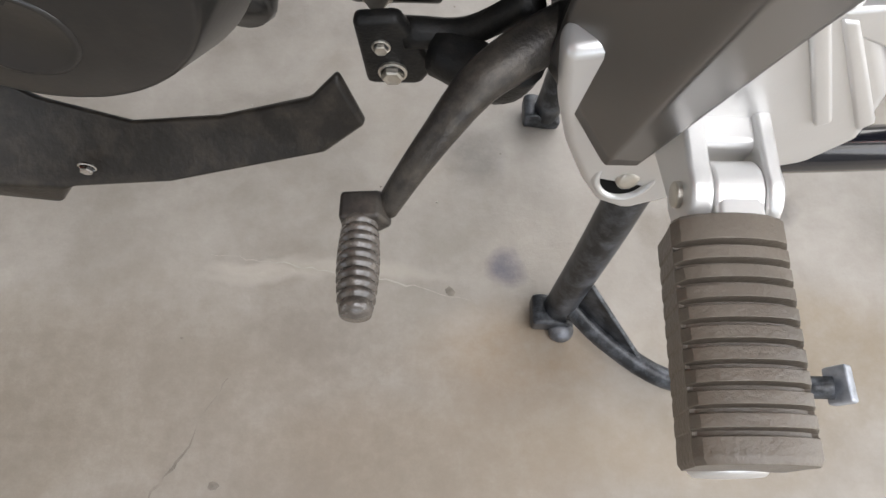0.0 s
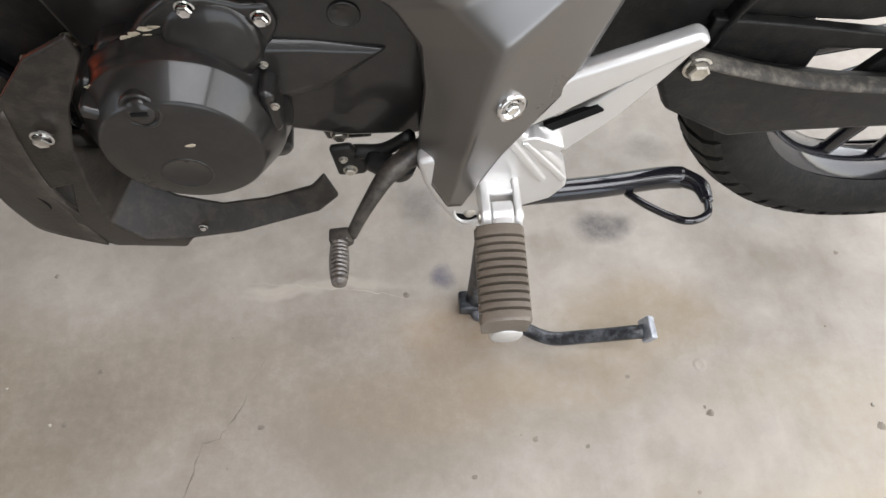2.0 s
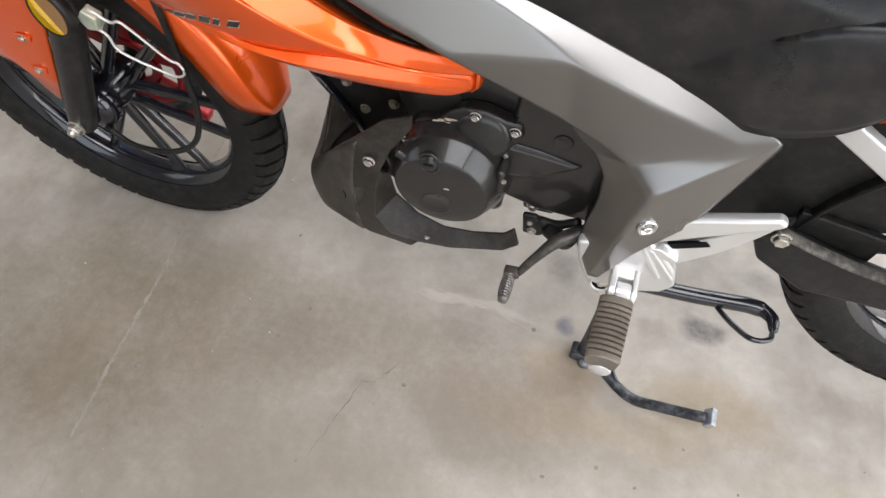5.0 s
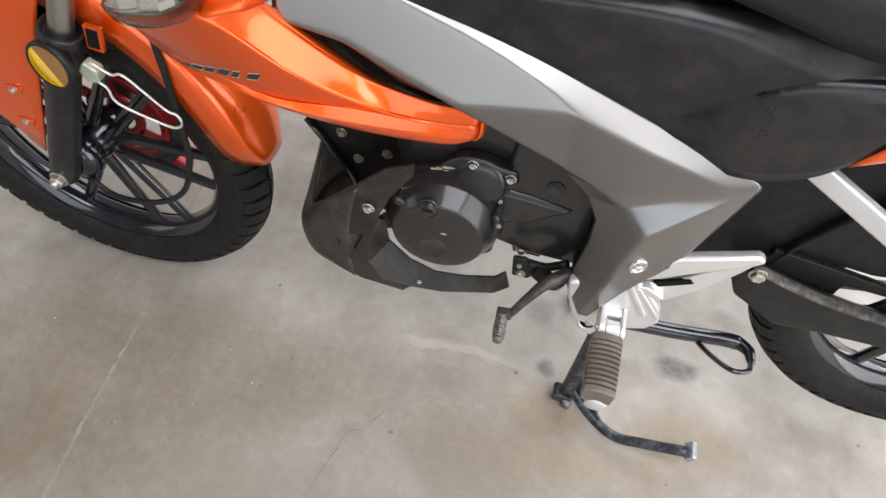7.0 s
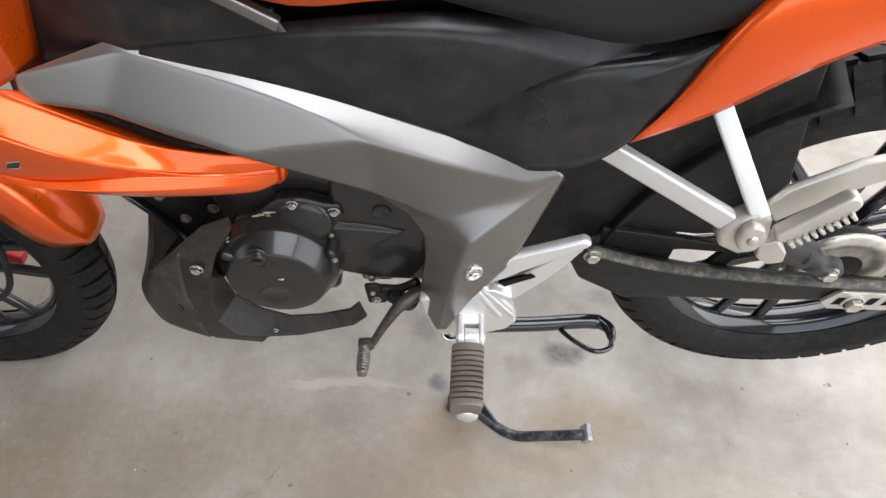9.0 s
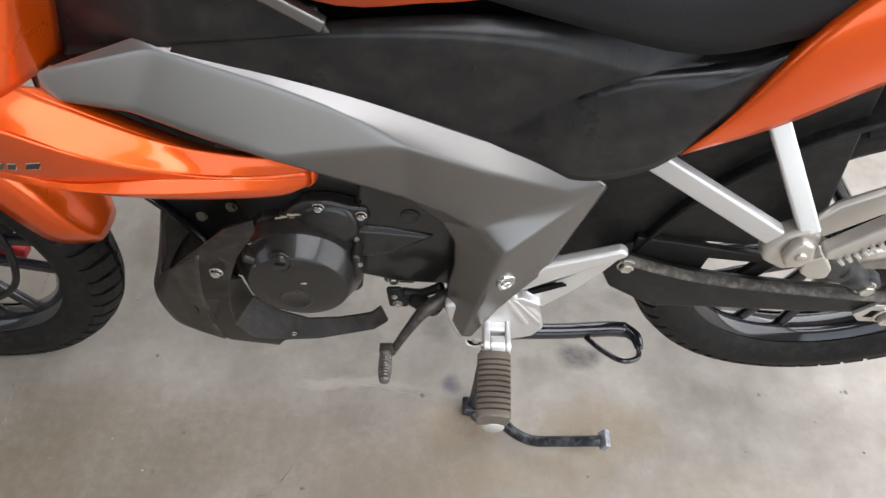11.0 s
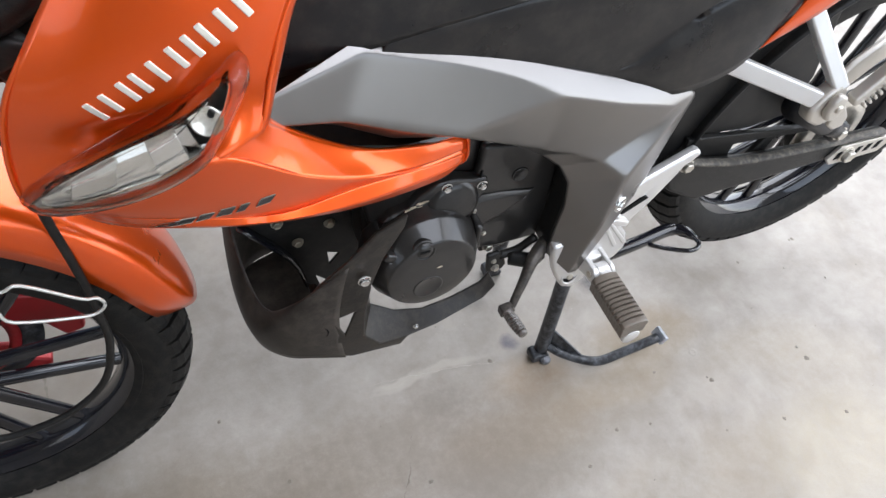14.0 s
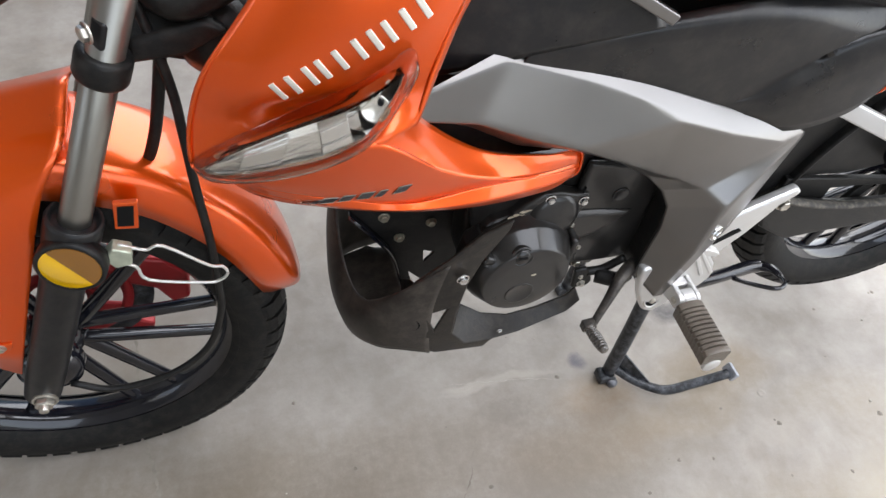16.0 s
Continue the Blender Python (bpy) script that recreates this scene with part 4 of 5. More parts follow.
def dark_cover():
    """Black side cover under tank and seat: a soft upward band along its top that turns back like a boomerang above a full lower face."""
    upper = [(-0.250, 0.080, 0.80), (-0.20, 0.090, 0.80), (-0.14, 0.096, 0.785), (-0.075, 0.099, 0.768), (-0.03, 0.099, 0.752)]
    fold = [(-0.250, 0.086, 0.690), (-0.20, 0.094, 0.703), (-0.15, 0.100, 0.714), (-0.09, 0.103, 0.724), (-0.02, 0.1035, 0.733)]
    part_of = "black side cover below tank and seat"
    mid = [((a[0] + b[0]) / 2, (a[1] + b[1]) / 2 + 0.001, (a[2] + b[2]) / 2) for a, b in zip(upper, fold)]
    cover = part("side_cover", loft([upper, mid, fold], 6, 5), M_BAND, bike, part_of, solid=0.004)
    top = [(-0.15, 0.0985, 0.7155), (-0.085, 0.098, 0.7265), (-0.01, 0.096, 0.7375), (0.088, 0.093, 0.745), (0.173, 0.091, 0.741), (0.228, 0.091, 0.733), (0.289, 0.093, 0.725), (0.345, 0.100, 0.736), (0.372, 0.103, 0.755)]
    band = [(-0.15, 0.100, 0.7135), (-0.085, 0.1025, 0.7225), (-0.015, 0.1050, 0.7305), (0.075, 0.1065, 0.7345), (0.140, 0.1075, 0.7290), (0.203, 0.1070, 0.7095), (0.250, 0.1055, 0.706), (0.318, 0.1075, 0.724), (0.366, 0.107, 0.751)]
    limb = [(-0.165, 0.098, 0.690), (-0.10, 0.0975, 0.684), (-0.03, 0.0960, 0.672), (0.045, 0.0945, 0.650), (0.112, 0.0940, 0.625), (0.163, 0.1015, 0.665), (0.218, 0.1080, 0.700), (0.305, 0.1120, 0.719), (0.364, 0.109, 0.749)]
    full = [(-0.170, 0.096, 0.682), (-0.105, 0.095, 0.673), (-0.035, 0.093, 0.657), (0.040, 0.0925, 0.634), (0.113, 0.0945, 0.6235), (0.178, 0.1105, 0.650), (0.235, 0.1145, 0.678), (0.298, 0.1165, 0.712), (0.362, 0.110, 0.747)]
    belly = [(-0.172, 0.091, 0.676), (-0.108, 0.090, 0.664), (-0.038, 0.088, 0.648), (0.038, 0.087, 0.622), (0.118, 0.093, 0.606), (0.190, 0.1110, 0.622), (0.250, 0.1165, 0.645), (0.298, 0.1165, 0.672), (0.348, 0.111, 0.726)]
    under = [(-0.174, 0.086, 0.668), (-0.11, 0.086, 0.655), (-0.04, 0.085, 0.640), (0.036, 0.082, 0.610), (0.122, 0.084, 0.585), (0.200, 0.104, 0.580), (0.252, 0.114, 0.602), (0.284, 0.1140, 0.632), (0.335, 0.112, 0.700)]
    part("cover_face", creased(loft([top, band, limb, full, belly, under], 5, 1), 0.80, 9.0), M_BAND, cover, "satin black cover with a boomerang fold", solid=0.004, curved=2)
    return cover


dark_cover()


def tank_seat_tail():
    # fuel tank
    rows = []
    for k in range(9):
        t = k / 8
        ang = -0.5 * math.pi + math.pi * t
        row = []
        for x, w, z0, z1 in ((-0.26, 0.10, 0.905, 0.97), (-0.15, 0.116, 0.838, 0.98), (-0.03, 0.120, 0.773, 0.97), (0.06, 0.117, 0.772, 0.91), (0.105, 0.108, 0.772, 0.84)):
            s = math.sin(ang)
            row.append((x, w * (abs(s) ** 0.6) * (1 if s > 0 else -1), z0 + (z1 - z0) * (abs(math.cos(ang)) ** 0.7)))
        rows.append(row)
    part("fuel_tank", loft(rows, 5, 3), M_ORANGE, bike, "orange fuel tank", solid=0.003)
    part("tank_trim", bar((-0.200, 0.106, 0.846), (-0.022, 0.117, 0.748), 0.011, 0.010), M_GREY, bike, "graphite trim strip below the tank", bevel=0.002)
    # added near-black sheet that keeps the gap below the tank as dark as shade
    part("gap_shade_filler", plate([(-0.26, 0.70), (-0.10, 0.70), (0.10, 0.69), (0.30, 0.62), (0.36, 0.64), (0.46, 0.72), (0.46, 0.80), (0.40, 0.80), (0.30, 0.79), (0.10, 0.80), (-0.02, 0.80), (-0.15, 0.87), (-0.26, 0.93)], 0.050, 0.062), M_HOLE, bike, "added black filler standing for the shade between tank and side cover", bevel=0.003)
    # seat
    rows = []
    for k in range(9):
        ang = -0.5 * math.pi + math.pi * k / 8
        s = math.sin(ang)
        row = []
        for x, w, z0, z1 in ((0.085, 0.105, 0.772, 0.80), (0.16, 0.114, 0.757, 0.80), (0.26, 0.116, 0.736, 0.80), (0.34, 0.116, 0.756, 0.83), (0.48, 0.11, 0.81, 0.87), (0.66, 0.08, 0.87, 0.91)):
            row.append((x, w * (abs(s) ** 0.4) * (1 if s > 0 else -1), z0 + (z1 - z0) * (abs(math.cos(ang)) ** 0.5)))
        rows.append(row)
    part("seat", loft(rows, 5, 3), M_SEAT, bike, "black vinyl seat", solid=0.003)
    for s in (1, -1):
        tail = [[(0.284, 0.117, 0.627), (0.349, 0.127, 0.674), (0.415, 0.130, 0.727), (0.50, 0.128, 0.772), (0.66, 0.10, 0.83), (0.80, 0.06, 0.88)],
                [(0.297, 0.122, 0.655), (0.345, 0.132, 0.715), (0.41, 0.136, 0.765), (0.50, 0.132, 0.80), (0.66, 0.104, 0.86), (0.80, 0.062, 0.90)],
                [(0.310, 0.120, 0.680), (0.345, 0.126, 0.760), (0.40, 0.126, 0.810), (0.50, 0.122, 0.84), (0.66, 0.095, 0.89), (0.80, 0.055, 0.92)],
                [(0.315, 0.112, 0.682), (0.350, 0.112, 0.770), (0.40, 0.112, 0.82), (0.50, 0.108, 0.85), (0.66, 0.085, 0.90), (0.80, 0.045, 0.93)]]
        bm = loft(tail, 6, 5)
        part("tail_panel", bm if s > 0 else mirrored(bm), M_ORANGE, bike, "orange tail panel", solid=0.003)
    rows = []
    for ang in range(112, 176, 10):
        a = radians(ang)
        rows.append([(RAX + 0.33 * math.cos(a), d, RAZ + 0.33 * math.sin(a) - 0.02 * abs(d) / 0.07) for d in (-0.075, -0.05, 0, 0.05, 0.075)])
    part("inner_fender", loft(rows, 4, 3), M_BLACK, bike, "black inner rear mudguard", solid=0.003)
    part("splash_plate", plate([(0.155, 0.40), (0.160, 0.50), (0.215, 0.58), (0.255, 0.61), (0.30, 0.64), (0.36, 0.68), (0.456, 0.735), (0.475, 0.62), (0.500, 0.50), (0.485, 0.435), (0.42, 0.428), (0.32, 0.44), (0.27, 0.40), (0.20, 0.39)], 0.055, 0.062), M_BLACK, bike, "black plate ahead of the rear wheel", bevel=0.003)


tank_seat_tail()


def engine():
    part("crankcase", plate([(-0.16, 0.35), (-0.05, 0.33), (0.02, 0.325), (0.09, 0.325), (0.12, 0.36), (0.14, 0.46), (0.10, 0.52), (-0.02, 0.54), (-0.10, 0.53), (-0.165, 0.46), (-0.165, 0.38)], -0.09, 0.055), M_ENGINE, bike, "black engine crankcase", bevel=0.008)
    part("cylinder", plate([(-0.170, 0.50), (-0.152, 0.40), (-0.08, 0.46), (-0.10, 0.56), (-0.165, 0.60)], -0.06, 0.06), M_ENGINE, bike, "black engine cylinder", bevel=0.006)
    cov = part("sprocket_cover", plate([(-0.030, 0.345), (0.02, 0.330), (0.085, 0.328), (0.092, 0.345), (0.092, 0.47), (0.07, 0.51), (-0.02, 0.53), (-0.026, 0.47)], 0.055, 0.069), M_ENGINE, bike, "black sprocket cover", bevel=0.006)
    v = {"a": (-0.026, 0.070, 0.385), "b": (0.015, 0.069, 0.396), "c": (0.064, 0.071, 0.436), "d": (0.01, 0.069, 0.447), "e": (-0.028, 0.070, 0.452), "f": (-0.026, 0.079, 0.400), "g": (0.015, 0.077, 0.410), "h": (0.054, 0.074, 0.433), "i": (0.008, 0.076, 0.441), "j": (-0.028, 0.077, 0.445)}
    part("cover_rib", facets(v, ["a b g f", "b c h g", "c d i h", "d e j i", "f g i j", "g h i"]), M_ENGINE, cov, bevel=0.004, solid=0.004)
    part("cover_boss", lathe([(0.0115, 0), (0.0115, 0.0012), (0.0105, 0.0020), (0.0095, 0.0010), (0, 0.0010)], C(0.036, 0.0693, 0.468), (0, -1, 0), 24), M_ENGINE, cov)
    part("gasket", tube([(-0.019, 0.070, 0.492), (-0.0235, 0.072, 0.465), (-0.0285, 0.0745, 0.440), (-0.0265, 0.074, 0.418), (-0.0275, 0.073, 0.395), (-0.036, 0.072, 0.365)], 0.0014, 6), M_HOLE, cov)
    ctr = C(-0.097, 0.066, 0.384)
    drum = lathe([(0.0, 0.0), (0.079, 0.0), (0.079, 0.010), (0.0768, 0.014), (0.0758, 0.020), (0.0745, 0.026), (0.0738, 0.0275), (0.0728, 0.0290), (0.0600, 0.0495), (0.0588, 0.0511), (0.0570, 0.0518), (0.040, 0.0524), (0.0, 0.0530)], ctr, (0.02, -1, 0.0), 80)
    gen = part("generator_cover", drum, M_ENGINE, bike, "round black generator cover")
    part("cover_dish", lathe([(0.0205, -0.001), (0.0200, 0.0010), (0.0185, 0.0016), (0.0170, 0.0008), (0.0, 0.0006)], C(-0.102, 0.1182, 0.361), (0.02, -1, 0.0), 40), M_ENGINE, gen)
    part("timing_cap", lathe([(0.0150, -0.008), (0.0150, 0.001), (0.0140, 0.0025), (0.0122, 0.0025), (0.0115, -0.0005), (0.0105, 0.0020), (0.0090, 0.0042), (0, 0.0045)], C(-0.109, 0.1150, 0.434), (-0.08, -1, 0.22), 36), M_ENGINE, gen)
    part("cap_slot_shade", plate([(-0.115, 0.4335), (-0.103, 0.4335), (-0.103, 0.4365), (-0.115, 0.4365)], 0.1192, 0.1204), M_HOLE, gen)
    part("upper_cover", plate([(-0.162, 0.415), (-0.150, 0.440), (-0.136, 0.458), (-0.112, 0.462), (-0.098, 0.478), (-0.078, 0.492), (-0.052, 0.492), (-0.030, 0.484), (-0.012, 0.484), (-0.008, 0.466), (-0.022, 0.440), (-0.030, 0.42), (-0.10, 0.41)], 0.055, 0.074), M_ENGINE, gen, bevel=0.005, segments=3)
    part("upper_bulge", lathe([(0.0, 0.007), (0.024, 0.0065), (0.032, 0.003), (0.036, -0.004), (0.036, -0.01)], C(-0.056, 0.076, 0.456), (0.0, -1, 0.2), 36), M_ENGINE, gen)
    part("front_lobe", plate([(-0.176, 0.392), (-0.168, 0.430), (-0.150, 0.446), (-0.140, 0.430), (-0.150, 0.404), (-0.155, 0.372)], 0.055, 0.094), M_ENGINE, gen, bevel=0.007, segments=3)
    part("front_web", plate([(-0.158, 0.425), (-0.128, 0.410), (-0.124, 0.420), (-0.152, 0.437)], 0.07, 0.112), M_ENGINE, gen, bevel=0.004)
    part("rear_web", plate([(-0.034, 0.378), (-0.022, 0.382), (-0.020, 0.424), (-0.032, 0.428)], 0.06, 0.100), M_ENGINE, gen, bevel=0.005)
    for x, d, z in ((-0.019, 0.074, 0.473), (-0.066, 0.074, 0.484), (-0.126, 0.074, 0.449)):
        bolt(gen, x, d, z, 0.0052, M_CHROME)
    for x, d, z in ((-0.022, 0.100, 0.413), (-0.027, 0.078, 0.433), (-0.146, 0.096, 0.430)):
        bolt(gen, x, d, z, 0.0026, M_ZINC)
    rnd = random.Random(5)
    for cx, cz, n, d in ((-0.100, 0.4655, 4, 0.0745), (-0.112, 0.460, 2, 0.0745), (-0.148, 0.4375, 2, 0.0945), (-0.082, 0.392, 1, 0.1190)):
        for i in range(n):
            x, z, r = cx + rnd.uniform(-0.008, 0.008), cz + rnd.uniform(-0.003, 0.005), rnd.uniform(0.002, 0.0042)
            pts = [(x + r * 1.7 * rnd.uniform(0.6, 1.1) * math.cos(a), z + r * 0.7 * rnd.uniform(0.5, 1.1) * math.sin(a)) for a in (0.2, 1.2, 2.3, 3.2, 4.3, 5.4)]
            part("paint_chip", plate(pts, d - 0.0005, d + 0.0003), M_CHIP, gen)
    # engine hanger plate on the middle plane, pierced by two gaps
    hv = {"p0": (-0.315, 0.61), "p1": (-0.304, 0.446), "p2": (-0.252, 0.363), "p3": (-0.237, 0.30), "p4": (-0.229, 0.25), "p5": (-0.20, 0.236), "p6": (-0.160, 0.25), "p7": (-0.150, 0.33), "p8": (-0.150, 0.42), "p9": (-0.150, 0.61),
          "u": (-0.202, 0.345), "v": (-0.185, 0.337), "w": (-0.201, 0.317), "q": (-0.222, 0.302), "r": (-0.200, 0.276), "t": (-0.214, 0.258)}
    faces = ["p0 p1 p8 p9", "p1 p2 u p8", "u v p7 p8", "v w p6 p7", "p2 p3 q w u", "p3 p4 t q", "p4 p5 t", "t p5 p6 r", "q r w", "r p6 w"]
    hang = part("engine_hanger", facets({k: (x, 0.010, z) for k, (x, z) in hv.items()}, faces), M_BLACK, bike, "black engine hanger plate", solid=0.004)
    part("hanger_flange", loft([[(-0.304, 0.011, 0.446), (-0.252, 0.011, 0.363), (-0.237, 0.011, 0.30)], [(-0.306, 0.024, 0.446), (-0.254, 0.024, 0.363), (-0.239, 0.024, 0.30)]], 4, 2), M_GLOSS, hang, solid=0.003)
    for x, z in ((-0.238, 0.382), (-0.195, 0.403), (-0.259, 0.426)):
        bolt(hang, x, 0.011, z, 0.0056, M_BRASS)
    # added backing that keeps the slit beside the panel leg dark
    part("dark_backing", plate([(0.085, 0.375), (0.125, 0.355), (0.165, 0.385), (0.215, 0.47), (0.225, 0.56), (0.06, 0.58), (0.06, 0.45)], 0.015, 0.040), M_BLACK, bike, "black backing plate added behind the side panel", bevel=0.003)
    part("case_foot", plate([(0.0, 0.318), (0.04, 0.318), (0.04, 0.334), (-0.004, 0.336)], 0.02, 0.062), M_ENGINE, bike, "engine case foot", bevel=0.003)
    bolt(bike, 0.012, 0.062, 0.327, 0.006, M_ZINC, "case_bolt")
    part("drain_boss", lathe([(0.013, 0), (0.013, 0.02), (0.010, 0.024), (0, 0.024)], C(-0.04, 0.055, 0.333), (0, -1, -0.1), 20), M_ENGINE, bike)


engine()


def belly_guard():
    """The moulded guard round the front and underside of the engine: a side cheek with its toe, and a deep shell open to the rear."""
    v = {"a0": (-0.128, 0.112, 0.500), "ab": (-0.130, 0.108, 0.478), "a1": (-0.163, 0.113, 0.484), "a2": (-0.201, 0.114, 0.447), "a3": (-0.240, 0.107, 0.405), "a4": (-0.263, 0.101, 0.356), "a5": (-0.269, 0.102, 0.306), "a6": (-0.250, 0.109, 0.262),
         "a7": (-0.208, 0.118, 0.248), "a8": (-0.139, 0.126, 0.253), "a9": (-0.129, 0.126, 0.268), "b1": (-0.159, 0.113, 0.434), "b2": (-0.175, 0.117, 0.395), "b3": (-0.186, 0.121, 0.345), "b4": (-0.190, 0.124, 0.300), "b5": (-0.170, 0.128, 0.273),
         "h1": (-0.226, 0.116, 0.342), "h2": (-0.198, 0.119, 0.353), "h3": (-0.214, 0.120, 0.308), "c0": (-0.172, 0.094, 0.368), "c1": (-0.169, 0.088, 0.316), "c2": (-0.138, 0.094, 0.292), "c3": (-0.100, 0.100, 0.284),
         "c4": (-0.059, 0.102, 0.291), "n": (-0.016, 0.103, 0.306), "tp": (-0.003, 0.101, 0.321), "te": (0.007, 0.109, 0.297), "l2": (-0.012, 0.113, 0.281), "l1": (-0.086, 0.120, 0.264)}
    f = ["a0 a1 b1 ab", "a1 a2 b2 b1", "a2 h2 b2", "a2 a3 h1 h2", "a3 a4 h1", "a4 a5 h3 h1", "a5 a6 h3", "a6 a7 b4 h3", "b2 h2 b3", "h2 h3 b4 b3", "a7 b5 b4", "a7 a8 b5", "a8 a9 b5",
         "b2 b3 c0", "b3 b4 c1 c0", "b4 b5 c2 c1", "b5 a9 l1 c3 c2", "c3 l1 l2 c4", "c4 l2 te n", "n te tp"]
    g = part("belly_guard", facets(v, f), M_GUARD, bike, "dusty black plastic belly guard", bevel=0.003, solid=0.006, segments=3)
    low = [(-0.215, 0.114, 0.250), (-0.252, 0.108, 0.262), (-0.285, 0.092, 0.258), (-0.312, 0.060, 0.252), (-0.323, 0.010, 0.246), (-0.322, -0.045, 0.238), (-0.306, -0.090, 0.230), (-0.26, -0.112, 0.226), (-0.16, -0.116, 0.230)]
    rim = [(-0.200, 0.112, 0.440), (-0.240, 0.105, 0.404), (-0.264, 0.092, 0.370), (-0.292, 0.062, 0.325), (-0.306, 0.012, 0.310), (-0.310, -0.045, 0.360), (-0.298, -0.095, 0.46), (-0.255, -0.114, 0.57), (-0.15, -0.116, 0.62)]
    body = [[(a[0] + (b[0] - a[0]) * k - 0.010 * math.sin(math.pi * k), a[1] + (b[1] - a[1]) * k, a[2] + (b[2] - a[2]) * k) for a, b in zip(low, rim)] for k in (0.0, 0.25, 0.55, 0.8, 1.0)]
    part("front_shield", loft(body, 5, 4), M_DUCT, g, "dust-filmed black front shell", solid=0.004)
    pan = [[(x + (-0.221 - x) * k, d * (1 - 0.08 * k), z - 0.008 * math.sin(math.pi * k)) for x, d, z in low[1:8]] for k in (0.0, 0.35, 0.7, 1.0)]
    part("floor_pan", loft(pan, 4, 3), M_DUCT, g, "dusty curved bottom of the shell", solid=0.003)
    part("partition", loft([[(-0.228, 0.112, 0.36), (-0.228, 0.113, 0.30), (-0.226, 0.112, 0.252)], [(-0.229, 0.06, 0.345), (-0.229, 0.06, 0.29), (-0.228, 0.06, 0.240)], [(-0.232, 0.02, 0.30), (-0.232, 0.02, 0.27), (-0.231, 0.02, 0.236)]], 3, 3), M_GUARD, g, solid=0.003)
    # dark disc on the closed skin, painted as the shade of a hole
    part("drain_hole_shade", lathe([(0, 0.0008), (0.0130, 0.0008), (0.0148, 0.0024), (0.0165, 0.0)], C(-0.2465, 0.1080, 0.321), (-0.45, -1, 0.0), 20), M_HOLE, g, "dark disc painted as the shade of a drain hole")
    bolt(g, -0.185, 0.1205, 0.417, 0.006, M_CHROME)
    bolt(g, -0.117, 0.121, 0.279, 0.003, M_CHROME)


belly_guard()


def foot_controls():
    # cast footrest hanger: socket behind the panel, plate with a slot, thick upper arm
    br = part("footrest_hanger", plate([(0.098, 0.366), (0.0790, 0.362), (0.0835, 0.330), (0.091, 0.304), (0.103, 0.276), (0.114, 0.256), (0.130, 0.247), (0.146, 0.258), (0.172, 0.284), (0.195, 0.294), (0.207, 0.314), (0.200, 0.345), (0.180, 0.372),
                                          (0.160, 0.392), (0.146, 0.392), (0.125, 0.36)], 0.106, 0.122), M_SILVER, bike, "cast silver footrest hanger", bevel=0.005, segments=3)
    part("upper_arm", plate([(0.138, 0.398), (0.160, 0.394), (0.205, 0.422), (0.271, 0.462), (0.280, 0.470), (0.270, 0.479), (0.192, 0.452), (0.150, 0.428)], 0.108, 0.123, slope=-0.05, x0=0.15), M_SILVER, br, bevel=0.005, segments=3)
    part("lower_web", plate([(0.160, 0.388), (0.182, 0.372), (0.200, 0.350), (0.237, 0.392), (0.262, 0.430), (0.277, 0.458), (0.270, 0.462), (0.228, 0.424), (0.192, 0.388), (0.176, 0.384)], 0.103, 0.114, slope=-0.05, x0=0.15), M_SILVER, br, bevel=0.003)
    part("web_rib", plate([(0.146, 0.388), (0.152, 0.390), (0.186, 0.330), (0.181, 0.326)], 0.116, 0.1250), M_SILVER, br, bevel=0.0015)
    part("web_rib", plate([(0.160, 0.381), (0.166, 0.381), (0.204, 0.328), (0.200, 0.322)], 0.116, 0.1235), M_SILVER, br, bevel=0.0015)
    part("slot_rim", plate([(0.158, 0.384), (0.172, 0.386), (0.196, 0.372), (0.192, 0.364), (0.166, 0.374)], 0.108, 0.1225), M_SILVER, br, bevel=0.002)
    # near-black strip in place of the shade in the slot
    part("slot_shadow", plate([(0.178, 0.388), (0.186, 0.381), (0.222, 0.402), (0.216, 0.408)], 0.108, 0.1125), M_HOLE, br, "dark strip standing for the shade below the upper arm")
    part("socket_bush", lathe([(0.0115, -0.004), (0.0150, -0.004), (0.0158, 0.003), (0.0150, 0.006), (0.0130, 0.007), (0.0115, 0.004)], C(0.122, 0.116, 0.279), (0.1, -1, 0.35), 28, True), M_SILVER, br)
    part("socket_hollow_shade", lathe([(0.0118, 0.001), (0, 0.001)], C(0.122, 0.1195, 0.2803), (0.1, -1, 0.35), 28), M_HOLE, br)
    part("socket_screw", lathe([(0.0055, 0.001), (0.0055, 0.005), (0.0035, 0.006), (0, 0.006)], C(0.123, 0.118, 0.278), (0.1, -1, 0.35), 16), M_ZINC, br)
    # clevis with rounded ears
    ear = []
    for k in range(11):
        a = radians(-110 + 220 * k / 10)
        ear.append((0.150 + 0.0135 * math.cos(a), 0.318 + 0.0135 * math.sin(a)))
    ear = [(0.112, 0.332), (0.112, 0.296)] + ear
    for x, thick in ((0.1290, 0.0085), (0.1565, 0.0065)):
        bm = bmesh.new()
        a = [bm.verts.new(C(x, d, z)) for d, z in ear]
        b = [bm.verts.new(C(x + thick, d, z)) for d, z in ear]
        bm.faces.new(a)
        bm.faces.new(b[::-1])
        for i in range(len(ear)):
            j = (i + 1) % len(ear)
            bm.faces.new((a[i], b[i], b[j], a[j]))
        part("clevis_ear", finish(bm, False), M_SILVER, br, bevel=0.002, segments=3)
    part("clevis_bridge", plate([(0.130, 0.306), (0.162, 0.306), (0.162, 0.328), (0.130, 0.329)], 0.108, 0.134), M_SILVER, br, bevel=0.004, segments=3)
    part("hinge_pin", tube([(0.1268, 0.150, 0.318), (0.165, 0.150, 0.318)], 0.0052, 18), M_ZINC, br, bevel=0.001)
